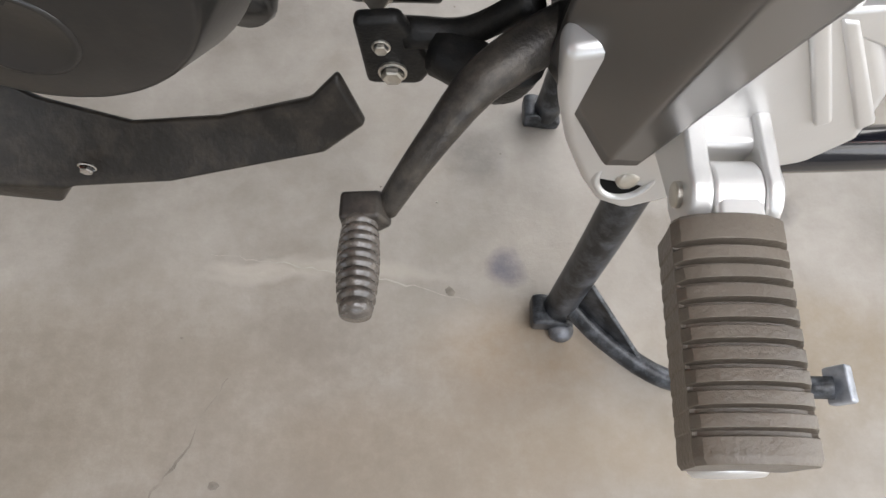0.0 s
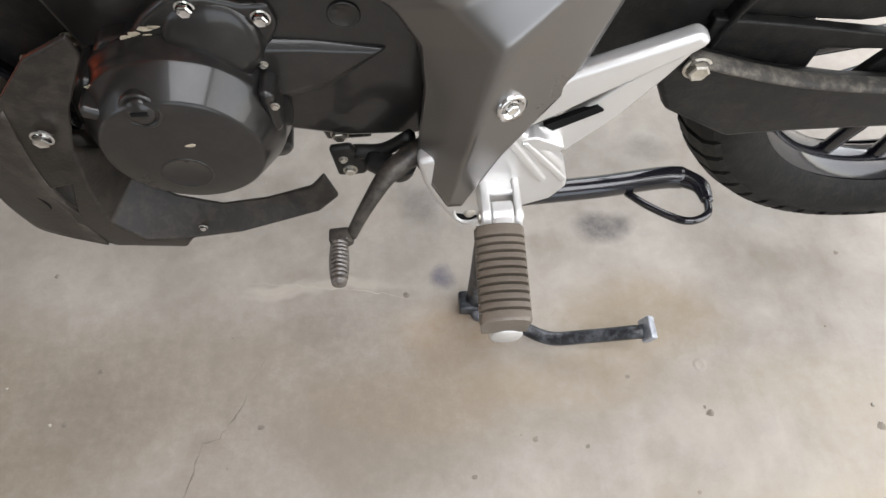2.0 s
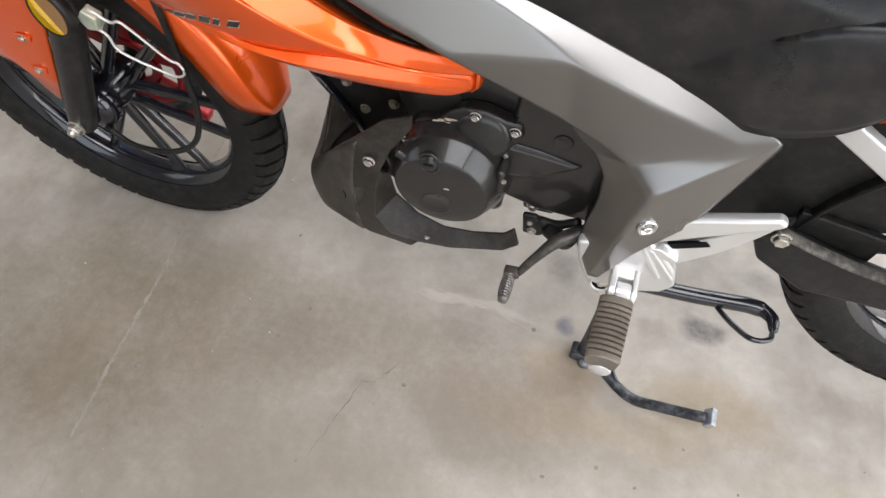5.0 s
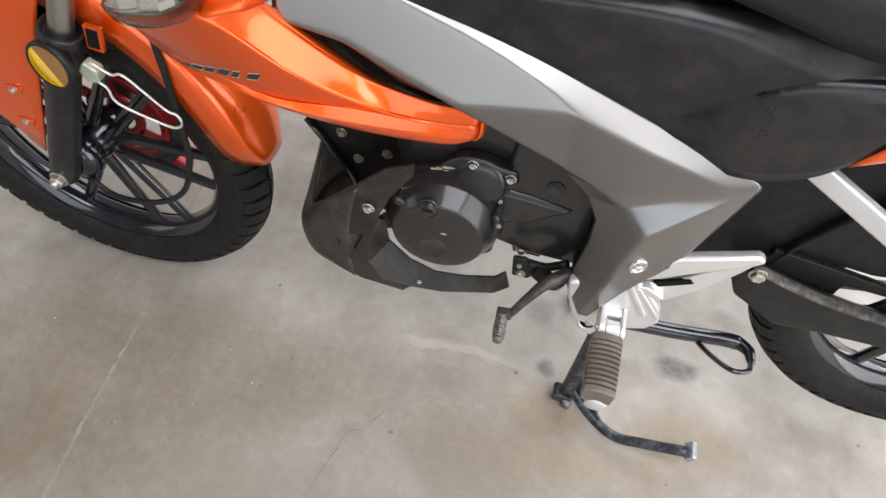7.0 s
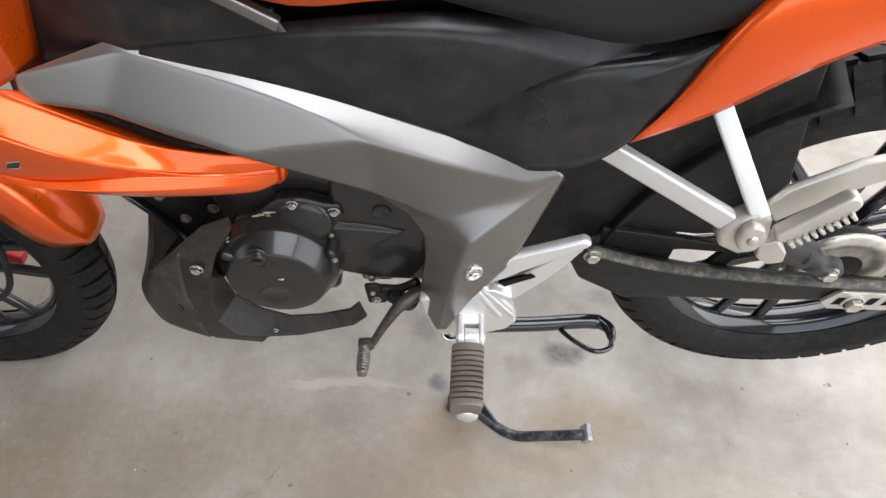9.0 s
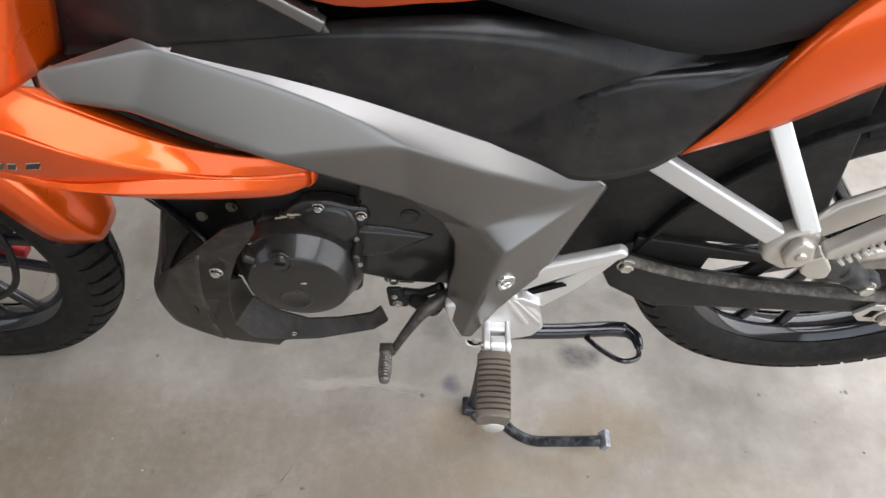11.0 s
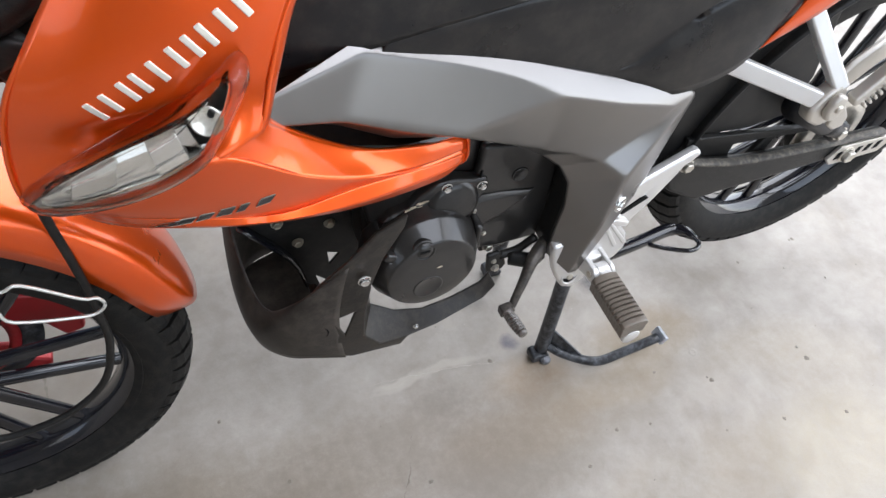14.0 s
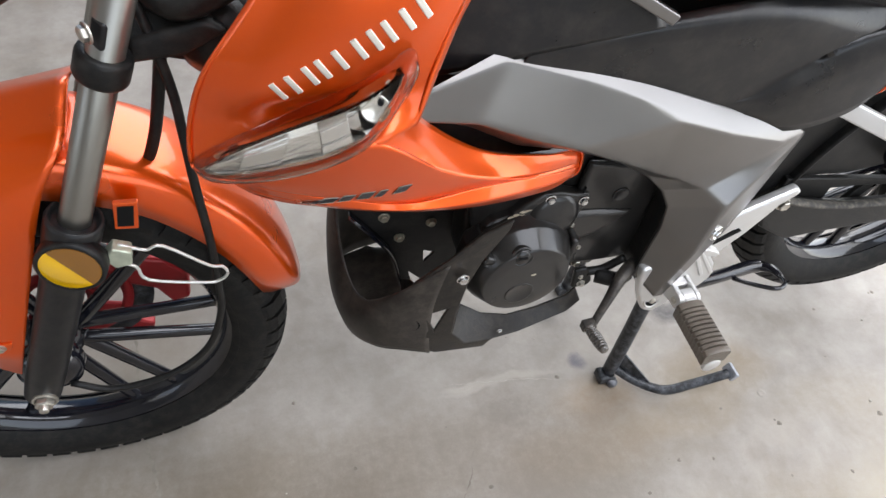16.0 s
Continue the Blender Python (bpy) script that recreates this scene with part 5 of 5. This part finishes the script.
    # rubber footrest
    peg = new("footrest")
    peg.parent = bike
    tagged(peg, label="left rider footrest with ribbed rubber")
    part("peg_root", lathe([(0, 0), (0.0125, 0), (0.0135, 0.001), (0.0135, 0.0175), (0.0125, 0.0185), (0, 0.0185)], C(0.1378, 0.150, 0.317), (1, 0, 0), 28), M_SILVER, peg, bevel=0.001)
    part("peg_neck", plate([(0.1380, 0.305), (0.1560, 0.305), (0.1560, 0.3285), (0.1380, 0.3285)], 0.150, 0.172), M_SILVER, peg, bevel=0.003)
    sec = [(-0.0195, 0.000), (-0.0205, 0.006), (-0.0185, 0.0100), (-0.014, 0.0125), (-0.007, 0.0140), (0.0, 0.0145), (0.007, 0.0140), (0.014, 0.0125), (0.0185, 0.0100), (0.0205, 0.006), (0.0195, 0.0), (0.0185, -0.014), (-0.0185, -0.014)]
    bm = bmesh.new()
    rings = []
    ds = [(0.1635, 0), (0.165, 0)]
    for i in range(10):
        a = 0.1735 + i * 0.0070
        ds += [(a, 0), (a + 0.0004, 1), (a + 0.0021, 1), (a + 0.0027, 0)]
    ds += [(0.2445, 0), (0.2455, 0.0), (0.2475, 0)]
    for i, (d, gr) in enumerate(ds):
        end = 0.95 if i in (0, len(ds) - 1) else 1.0
        rings.append([bm.verts.new(C(0.1425 - 0.03 * (d - 0.165) + x * end * (0.985 if gr else 1.0), d, 0.3175 + z * end - (0.0048 if gr and z > 0.007 else 0) - 0.016 * max(0, (d - 0.24)))) for x, z in sec])
    for a, b in zip(rings, rings[1:]):
        for j in range(len(sec)):
            k = (j + 1) % len(sec)
            bm.faces.new((a[j], a[k], b[k], b[j]))
    bm.faces.new(rings[0])
    bm.faces.new(rings[-1][::-1])
    part("peg_rubber", finish(bm, False), M_PEG, peg, "dusty ribbed rubber pad", bevel=0.0007)
    part("peg_end", lathe([(0, 0), (0.0135, 0), (0.0135, 0.004), (0.012, 0.0055), (0, 0.0055)], C(0.1420, 0.2430, 0.2955), (0, -1, 0), 28), M_SILVER, peg)
    # gear lever
    gl = part("gear_lever", tube([(0.125, 0.085, 0.345), (0.097, 0.090, 0.345), (0.080, 0.096, 0.341), (0.063, 0.107, 0.338), (0.051, 0.116, 0.333), (0.038, 0.127, 0.319), (0.027, 0.135, 0.303), (0.017, 0.142, 0.286)], [0.0105, 0.0108, 0.0106, 0.0098, 0.0085, 0.0070, 0.0062, 0.0056], 16, flat=0.8), M_LEVER, bike, "worn black steel gear lever")
    part("lever_eye", plate([(-0.002, 0.277), (0.012, 0.275), (0.020, 0.284), (0.015, 0.294), (-0.002, 0.292)], 0.137, 0.150), M_LEVER, gl, bevel=0.002)
    prof = [(0, -0.003), (0.0070, -0.002)]
    for i in range(9):
        h = 0.002 + i * 0.0043
        rr = 0.0074 + 0.0014 * math.sin(math.pi * (i + 0.5) / 9)
        prof += [(rr, h), (rr, h + 0.0026), (rr - 0.0013, h + 0.003), (rr - 0.0013, h + 0.0040)]
    prof += [(0.0070, 0.0415), (0.0062, 0.045), (0, 0.0465)]
    part("toe_rubber", lathe(prof, C(0.0065, 0.148, 0.2855), (0.04, -1, 0.20), 22), M_TOE, gl, "worn ribbed toe rubber")
    lk = part("shift_linkage", plate([(0.003, 0.330), (0.022, 0.332), (0.030, 0.318), (0.036, 0.300), (0.030, 0.290), (0.006, 0.290)], 0.074, 0.082), M_BLACK, bike, "black shift linkage bracket", bevel=0.003)
    part("linkage_arm", tube([(0.024, 0.076, 0.318), (0.050, 0.078, 0.322), (0.075, 0.082, 0.345)], [0.007, 0.006, 0.006], 10), M_BLACK, lk)
    bolt(lk, 0.018, 0.082, 0.300, 0.0048, M_ZINC)
    bolt(lk, 0.014, 0.082, 0.316, 0.003, M_ZINC)
    part("linkage_knuckle", tube([(0.040, 0.080, 0.312), (0.062, 0.098, 0.318), (0.070, 0.106, 0.338)], [0.012, 0.011, 0.009], 14), M_BLACK, lk)


foot_controls()


def stands():
    cs = new("centre_stand")
    cs.parent = bike
    tagged(cs, label="scuffed black centre stand resting on the concrete")
    for s in (1, -1):
        part("stand_leg", tube([(0.150, s * 0.085, 0.26), (0.146, s * 0.092, 0.14), (0.140, s * 0.098, 0.012)], 0.0125, 14), M_WORN, cs)
        foot = part("stand_foot", plate([(0.118, 0.004), (0.140, 0.0), (0.152, 0.0), (0.154, 0.010), (0.146, 0.018), (0.126, 0.024), (0.118, 0.022)], s * 0.100 - 0.013, s * 0.100 + 0.013), M_WORN, cs, bevel=0.003)
        part("foot_tip", lathe([(0, 0.0), (0.0085, 0.0), (0.0105, 0.003), (0.0105, 0.008), (0.0070, 0.013), (0, 0.014)], C(0.143, s * 0.112, 0.0), (0.1, -0.2, 1), 14), M_FOOT, foot, "rubbed rounded foot tip")
    part("lever_bar", tube([(0.142, 0.095, 0.035), (0.175, 0.125, 0.022), (0.222, 0.155, 0.018), (0.27, 0.162, 0.032), (0.332, 0.168, 0.056)], 0.0085, 14), M_WORN, cs)
    bm = facets({"a": (0.146, 0.092, 0.085), "b": (0.148, 0.100, 0.02), "c": (0.205, 0.146, 0.02)}, ["a b c"])
    part("gusset", bm, M_WORN, cs, bevel=0.001, solid=0.004)
    part("lever_pad", plate([(0.329, 0.050), (0.338, 0.046), (0.346, 0.062), (0.337, 0.068)], 0.152, 0.180), M_SCUFF, cs, "scuffed tread pad", bevel=0.002)
    part("cross_tube", tube([(0.150, -0.09, 0.25), (0.150, 0.09, 0.25)], 0.014, 14), M_WORN, cs)
    ss = new("side_stand")
    ss.parent = bike
    tagged(ss, label="folded black side stand with wire loop")
    part("stand_bar", tube([(0.165, 0.11, 0.285), (0.24, 0.105, 0.283), (0.30, 0.098, 0.281), (0.322, 0.098, 0.280)], 0.0105, 14), M_GLOSS, ss)
    part("stand_toe", tube([(0.318, 0.095, 0.280), (0.333, 0.112, 0.287), (0.334, 0.132, 0.292)], [0.011, 0.009, 0.0055], 12, flat=0.6), M_GLOSS, ss)
    part("loop", tube([(0.270, 0.110, 0.277), (0.285, 0.135, 0.29), (0.307, 0.155, 0.30), (0.328, 0.148, 0.297), (0.334, 0.130, 0.292)], 0.0035, 10), M_GLOSS, ss)


stands()


def rear_end():
    sw = part("chain_case", plate([(0.258, 0.420), (0.285, 0.430), (0.35, 0.406), (0.42, 0.390), (0.54, 0.376), (0.72, 0.362), (0.735, 0.35), (0.70, 0.335), (0.55, 0.330), (0.40, 0.332), (0.345, 0.330), (0.28, 0.372)], 0.072, 0.092), M_BLACK, bike, "dusty black swingarm and chain case", bevel=0.006)
    part("case_lip", tube([(0.282, 0.090, 0.431), (0.35, 0.090, 0.407), (0.42, 0.090, 0.391), (0.54, 0.090, 0.377), (0.715, 0.090, 0.363)], 0.0085, 8, flat=0.5), M_DUSTY, sw, "dusty upper lip of the chain case")
    bolt(sw, 0.289, 0.094, 0.424, 0.008, M_ZINC)
    part("upper_run_cover", plate([(0.30, 0.448), (0.36, 0.438), (0.46, 0.420), (0.55, 0.402), (0.55, 0.392), (0.46, 0.406), (0.395, 0.412), (0.392, 0.37), (0.345, 0.37), (0.30, 0.40)], 0.062, 0.072), M_BLACK, sw, bevel=0.002)
    part("case_strut", plate([(0.462, 0.412), (0.485, 0.408), (0.455, 0.345), (0.425, 0.345)], 0.062, 0.071), M_BLACK, sw, bevel=0.002)
    bolt(bike, 0.577, 0.100, 0.406, 0.009, M_ZINC, "shock_bolt")
    ad = part("axle_plate", plate([(0.598, 0.340), (0.615, 0.364), (0.72, 0.358), (0.735, 0.342), (0.72, 0.324), (0.612, 0.326)], 0.093, 0.099), M_CAST, bike, "slotted silver chain adjuster plate", bevel=0.001)
    for x in (0.618, 0.660, 0.682, 0.704):
        part("plate_slot_shade", plate([(x - 0.006, 0.337), (x + 0.005, 0.337), (x + 0.009, 0.352), (x - 0.002, 0.352)], 0.0985, 0.0996), M_HOLE, ad)
    bolt(ad, RAX + 0.012, 0.099, RAZ - 0.014, 0.011, M_ZINC, "axle_nut")
    part("drive_sprocket", lathe([(0.030, 0), (0.068, 0), (0.070, 0.004), (0.068, 0.007), (0.030, 0.007)], C(RAX, 0.052, RAZ), (0, -1, 0), 42, True), M_ZINC, bike, "zinc drive sprocket")
    part("brake_drum", lathe([(0, 0), (0.058, 0), (0.060, 0.006), (0.055, 0.02), (0.03, 0.028), (0, 0.028)], C(RAX, 0.030, RAZ), (0, -1, 0), 40), M_BLACK, bike, "black rear hub drum")
    # gas shock beside the wheel
    sh = part("shock_absorber", tube([(0.455, 0.088, 0.480), (0.540, 0.090, 0.430)], 0.020, 18), M_DARK, bike, "black lower shock body")
    part("shock_eye", lathe([(0, 0), (0.017, 0), (0.019, 0.004), (0.017, 0.016), (0, 0.016)], C(0.577, 0.086, 0.406), (0, -1, 0), 24), M_DARK, sh)
    part("shock_arm", tube([(0.53, 0.092, 0.437), (0.577, 0.094, 0.406)], [0.018, 0.013], 16), M_DARK, sh)
    hg = part("pillion_hanger", bar((0.268, 0.088, 0.598), (0.412, 0.146, 0.542), 0.023, 0.014), M_SILVER, bike, "cast silver pillion footrest hanger", bevel=0.003)
    part("rear_strut", bar((0.362, 0.088, 0.662), (0.424, 0.146, 0.560), 0.019, 0.016), M_SILVER, hg, bevel=0.003)
    part("hinge_block", plate([(0.388, 0.536), (0.400, 0.558), (0.420, 0.572), (0.436, 0.560), (0.442, 0.530), (0.436, 0.508), (0.418, 0.504), (0.394, 0.518)], 0.130, 0.152), M_CAST, hg, bevel=0.006, segments=3)
    part("hinge_ear", plate([(0.404, 0.536), (0.412, 0.522), (0.427, 0.522), (0.434, 0.540), (0.427, 0.558), (0.414, 0.564), (0.405, 0.554)], 0.151, 0.163), M_CAST, hg, bevel=0.005, segments=3)
    part("hinge_pin", lathe([(0.0055, 0), (0.0055, 0.002), (0.004, 0.003), (0, 0.003)], C(0.418, 0.163, 0.543), (0, -1, 0), 20), M_ZINC, hg)
    pf = part("pillion_footrest", plate([(0.436, 0.553), (0.480, 0.604), (0.486, 0.609), (0.493, 0.608), (0.499, 0.600), (0.497, 0.591), (0.452, 0.543), (0.441, 0.542)], 0.150, 0.166), M_CAST, bike, "folded silver pillion footrest", bevel=0.004, segments=3)
    part("back_bar", plate([(0.430, 0.558), (0.445, 0.585), (0.500, 0.624), (0.530, 0.633), (0.548, 0.612), (0.530, 0.598), (0.490, 0.572), (0.451, 0.535)], 0.124, 0.134), M_CAST, pf, bevel=0.005, segments=3)
    part("hinge_tongue", plate([(0.436, 0.520), (0.452, 0.530), (0.470, 0.508), (0.472, 0.492), (0.456, 0.488), (0.440, 0.500)], 0.134, 0.152), M_CAST, pf, bevel=0.003)
    a, b = Vector((0.452, 0.543)), Vector((0.497, 0.591))
    for i in range(9):
        p = a + (b - a) * (i + 0.4) / 9
        part("grip_tooth", bar((p.x - 0.004, 0.160, p.y + 0.003), (p.x + 0.004, 0.160, p.y - 0.004), 0.0035, 0.021), M_CAST, pf, bevel=0.0008)


rear_end()


def front_details():
    face = Vector((-0.12, -1, 0.1)).normalized()
    o = C(-0.584, 0.102, 0.529)
    rf = part("side_reflector", lathe([(0, 0), (0.0285, 0), (0.0285, 0.006), (0.0270, 0.0075), (0, 0.0075)], o, face, 44), M_AMBER, bike, "round amber side reflector")
    part("reflector_rim", lathe([(0.0272, 0.0078), (0.0290, 0.0088), (0.0318, 0.006), (0.0318, -0.006), (0.026, -0.008), (0, -0.008)], o, face, 44), M_BLACK, rf, "black reflector rim")
    across = face.cross(Vector((0, 0, 1))).normalized()
    high = across.cross(face).normalized()
    bm = bmesh.new()
    ring = [o + face * 0.0082 + (across * math.cos(t) + high * math.sin(t)) * 0.0270 for t in [radians(58 + 180 * k / 18) for k in range(19)]]
    bm.faces.new([bm.verts.new(p) for p in ring])
    part("dark_half", finish(bm, False), M_AMBER_DARK, rf, "darker prism half", solid=0.0006)
    part("reflector_bracket", plate([(-0.60, 0.540), (-0.56, 0.548), (-0.552, 0.525), (-0.59, 0.517)], 0.090, 0.098), M_BLACK, bike, bevel=0.002)
    wire = part("cable_guide", tube([(-0.543, 0.088, 0.531), (-0.522, 0.086, 0.515), (-0.505, 0.085, 0.516), (-0.469, 0.080, 0.469), (-0.456, 0.078, 0.461), (-0.452, 0.078, 0.448), (-0.461, 0.078, 0.438), (-0.478, 0.080, 0.440), (-0.530, 0.086, 0.467), (-0.536, 0.087, 0.492), (-0.549, 0.088, 0.504)], 0.0018, 8, 4), M_WIRE, bike, "bent bright wire cable guide")
    part("guide_clip", plate([(-0.560, 0.520), (-0.548, 0.533), (-0.532, 0.524), (-0.536, 0.506), (-0.552, 0.504)], 0.080, 0.096), M_CLIP, wire, "pale green plated clip", bevel=0.002)
    br = part("hose_bracket", plate([(-0.534, 0.582), (-0.512, 0.580), (-0.520, 0.545), (-0.541, 0.548)], 0.078, 0.084), M_ORANGE, bike, "orange mudguard bracket", bevel=0.001)
    part("bracket_hole_shade", plate([(-0.5310, 0.578), (-0.5165, 0.5765), (-0.523, 0.550), (-0.5375, 0.552)], 0.0835, 0.0846), M_HOLE, br)
    part("brake_caliper", plate([(-0.648, 0.325), (-0.60, 0.350), (-0.545, 0.330), (-0.522, 0.295), (-0.530, 0.240), (-0.556, 0.236), (-0.570, 0.272), (-0.600, 0.290), (-0.640, 0.292)], -0.095, -0.055), M_RED, bike, "red brake caliper", bevel=0.006)
    part("caliper_bracket", plate([(-0.668, 0.230), (-0.632, 0.214), (-0.592, 0.185), (-0.602, 0.158), (-0.640, 0.160), (-0.675, 0.200)], -0.085, -0.06), M_RED, bike, "red caliper bracket", bevel=0.004)
    disc = part("brake_disc", lathe([(0.084, 0), (0.118, 0), (0.118, 0.004), (0.084, 0.004)], C(FAX, -0.062, FAZ), (0, -1, 0), 56, True), M_WORN, bike, "dark steel brake disc")
    hub = part("disc_carrier", lathe([(0.034, 0), (0.050, 0), (0.050, 0.006), (0.034, 0.006)], C(FAX, -0.060, FAZ), (0, -1, 0), 40, True), M_RED, disc, "red disc carrier")
    part("carrier_ring", lathe([(0.078, 0), (0.092, 0), (0.092, 0.006), (0.078, 0.006)], C(FAX, -0.060, FAZ), (0, -1, 0), 48, True), M_RED, hub)
    for k in range(6):
        t0 = radians(60 * k + 20)
        pts = [(FAX + r * math.cos(t0 + o), FAZ + r * math.sin(t0 + o)) for r, o in ((0.046, -0.28), (0.083, -0.06), (0.083, 0.24), (0.046, 0.20))]
        part("carrier_arm", plate(pts, -0.060, -0.054), M_RED, hub, bevel=0.0015)
    part("speedometer_drive", lathe([(0, 0), (0.036, 0), (0.038, 0.006), (0.036, 0.026), (0.022, 0.032), (0, 0.032)], C(FAX, 0.036, FAZ), (0, -1, 0), 32), M_GLOSS, bike, "black hub cap and drive")
    part("speedometer_cable", tube([(-0.675, 0.065, 0.262), (-0.63, 0.072, 0.240), (-0.56, 0.070, 0.246), (-0.505, 0.066, 0.285), (-0.474, 0.066, 0.36), (-0.466, 0.066, 0.428), (-0.462, 0.065, 0.497), (-0.461, 0.064, 0.573), (-0.459, 0.060, 0.633), (-0.458, 0.058, 0.69), (-0.468, 0.05, 0.77)], 0.0046, 10, flat_axis=(0, 1, 0)), M_BLACK, bike, "black speedometer cable")
    part("frame_tube", tube([(-0.42, 0.0, 0.75), (-0.30, 0.0, 0.60), (-0.24, 0.0, 0.48)], 0.018, 14), M_BLACK, bike, "black frame down tube")
    part("brake_hose", tube([(-0.44, 0.03, 0.80), (-0.458, 0.03, 0.72), (-0.474, 0.03, 0.66), (-0.490, 0.03, 0.61), (-0.51, 0.02, 0.57), (-0.56, -0.05, 0.50)], 0.0058, 10, flat_axis=(0, 1, 0)), M_BLACK, bike, "black front brake hose")
    horn = part("horn", lathe([(0, 0), (0.034, 0), (0.038, 0.005), (0.036, 0.022), (0.020, 0.034), (0, 0.036)], C(-0.41, 0.02, 0.715), (-0.5, -0.8, 0.2), 28), M_BLACK, bike, "round black horn")
    part("horn_bracket", bar((-0.44, 0.02, 0.722), (-0.35, 0.05, 0.690), 0.016, 0.006), M_BLACK, horn, bevel=0.001)
    part("wiring_loom", tube([(-0.47, 0.04, 0.79), (-0.44, 0.05, 0.76), (-0.40, 0.05, 0.775), (-0.36, 0.05, 0.80), (-0.33, 0.04, 0.84)], [0.012, 0.016, 0.018, 0.016, 0.014], 12), M_BLACK, bike, "black wiring loom")
    cowl = [[(-0.72, 0.05, 0.75), (-0.64, 0.055, 0.757), (-0.572, 0.05, 0.768)], [(-0.74, 0.07, 0.82), (-0.66, 0.08, 0.83), (-0.59, 0.075, 0.85)], [(-0.72, 0.05, 0.92), (-0.65, 0.06, 0.93), (-0.59, 0.05, 0.95)]]
    part("cowl_edge", tube([(-0.66, 0.045, 0.752), (-0.59, 0.045, 0.760), (-0.55, 0.040, 0.775)], 0.008, 10), M_BLACK, bike, "black edge of the headlamp cowl")
    part("headlamp_cowl", loft(cowl, 5, 5, True), M_ORANGE, bike, "orange headlamp cowl", solid=0.003)


front_details()


# ---- cracks, chips and grit on the concrete ----
def floor_marks():
    rnd = random.Random(11)
    floor = bpy.data.objects["floor"]

    def crack(points, width, mat, name):
        line = []
        for (x0, y0), (x1, y1) in zip(points, points[1:]):
            n = max(2, int(math.hypot(x1 - x0, y1 - y0) / 0.006))
            for i in range(n):
                t = i / n
                line.append((x0 + (x1 - x0) * t + rnd.uniform(-0.0016, 0.0016), y0 + (y1 - y0) * t + rnd.uniform(-0.0016, 0.0016)))
        line.append(points[-1])
        bm = bmesh.new()
        rows = []
        for i, (x, y) in enumerate(line):
            a, b = Vector(line[max(0, i - 1)]), Vector(line[min(len(line) - 1, i + 1)])
            d = (b - a).normalized()
            w = width * rnd.uniform(0.25, 1.0) * min(1, 0.2 + 4 * min(i, len(line) - 1 - i) / len(line))
            rows.append([bm.verts.new((x - d.y * w * s, y + d.x * w * s, 0.0006)) for s in (-0.5, 0.5)])
        for p, q in zip(rows, rows[1:]):
            bm.faces.new((p[0], q[0], q[1], p[1]))
        part(name, finish(bm), mat, floor)
    crack([(-0.235, -0.10), (-0.207, 0.003), (-0.198, 0.045), (-0.178, 0.050), (-0.155, 0.083), (-0.145, 0.111), (-0.129, 0.143)], 0.0027, M_CRACK, "crack")
    crack([(-0.159, 0.252), (-0.083, 0.242), (0.000, 0.229), (0.068, 0.213)], 0.0016, M_PALE, "pale_scratch")
    crack([(-0.60, -0.30), (-0.608, -0.154), (-0.617, -0.038), (-0.625, 0.137), (-0.660, 0.306), (-0.68, 0.6)], 0.0080, M_JOINT, "pale_joint")
    chips = [(-0.366, 0.078, 0.005), (-0.129, 0.060, 0.005), (0.197, 0.026, 0.0045), (0.410, 0.043, 0.006), (0.051, 0.220, 0.0055), (0.319, 0.094, 0.0035), (0.121, -0.012, 0.004), (-0.334, 0.141, 0.004), (-0.416, 0.278, 0.004),
             (0.257, 0.014, 0.003), (0.485, -0.064, 0.004), (0.608, 0.015, 0.006), (0.631, 0.245, 0.004), (0.785, 0.256, 0.005), (0.600, -0.095, 0.004), (0.376, -0.045, 0.003), (-0.57, -0.042, 0.007)]
    for k in range(34):
        chips.append((rnd.uniform(-1.1, 1.1), rnd.uniform(-0.35, 0.9), rnd.choice((0.0012, 0.0016, 0.002, 0.0028))))
    bm = bmesh.new()
    for x, y, r in chips:
        ring = [bm.verts.new((x + r * rnd.uniform(0.6, 1.1) * math.cos(a), y + r * rnd.uniform(0.5, 1.1) * math.sin(a), 0.0004)) for a in (0.1, 0.9, 1.8, 2.6, 3.5, 4.4, 5.4)]
        top = bm.verts.new((x + r * 0.1, y, 0.0004 + r * rnd.uniform(0.02, 0.25)))
        for i in range(7):
            bm.faces.new((ring[i], ring[(i + 1) % 7], top))
    tagged(part("floor_chips", finish(bm, False), M_CRACK, floor), kind="stuff")
    bm = bmesh.new()
    for k in range(40):
        x, y, r = rnd.uniform(-0.9, 1.1), rnd.uniform(-0.3, 0.8), rnd.choice((0.0012, 0.0018, 0.0026))
        bmesh.ops.create_icosphere(bm, subdivisions=1, radius=r, matrix=Matrix.Translation((x, y, r * 0.4)) @ Matrix.Diagonal((rnd.uniform(0.7, 1.4), rnd.uniform(0.7, 1.2), 0.6, 1)))
    tagged(part("grit", finish(bm, False), M_PALE, floor), kind="stuff")
    part("ring_mark", lathe([(0.0030, 0.0002), (0.0060, 0.0010), (0.0090, 0.0002)], Vector((0.412, 0.103, 0)), (0.04, 0.0, 1), 9), M_FLOOR, floor)


floor_marks()
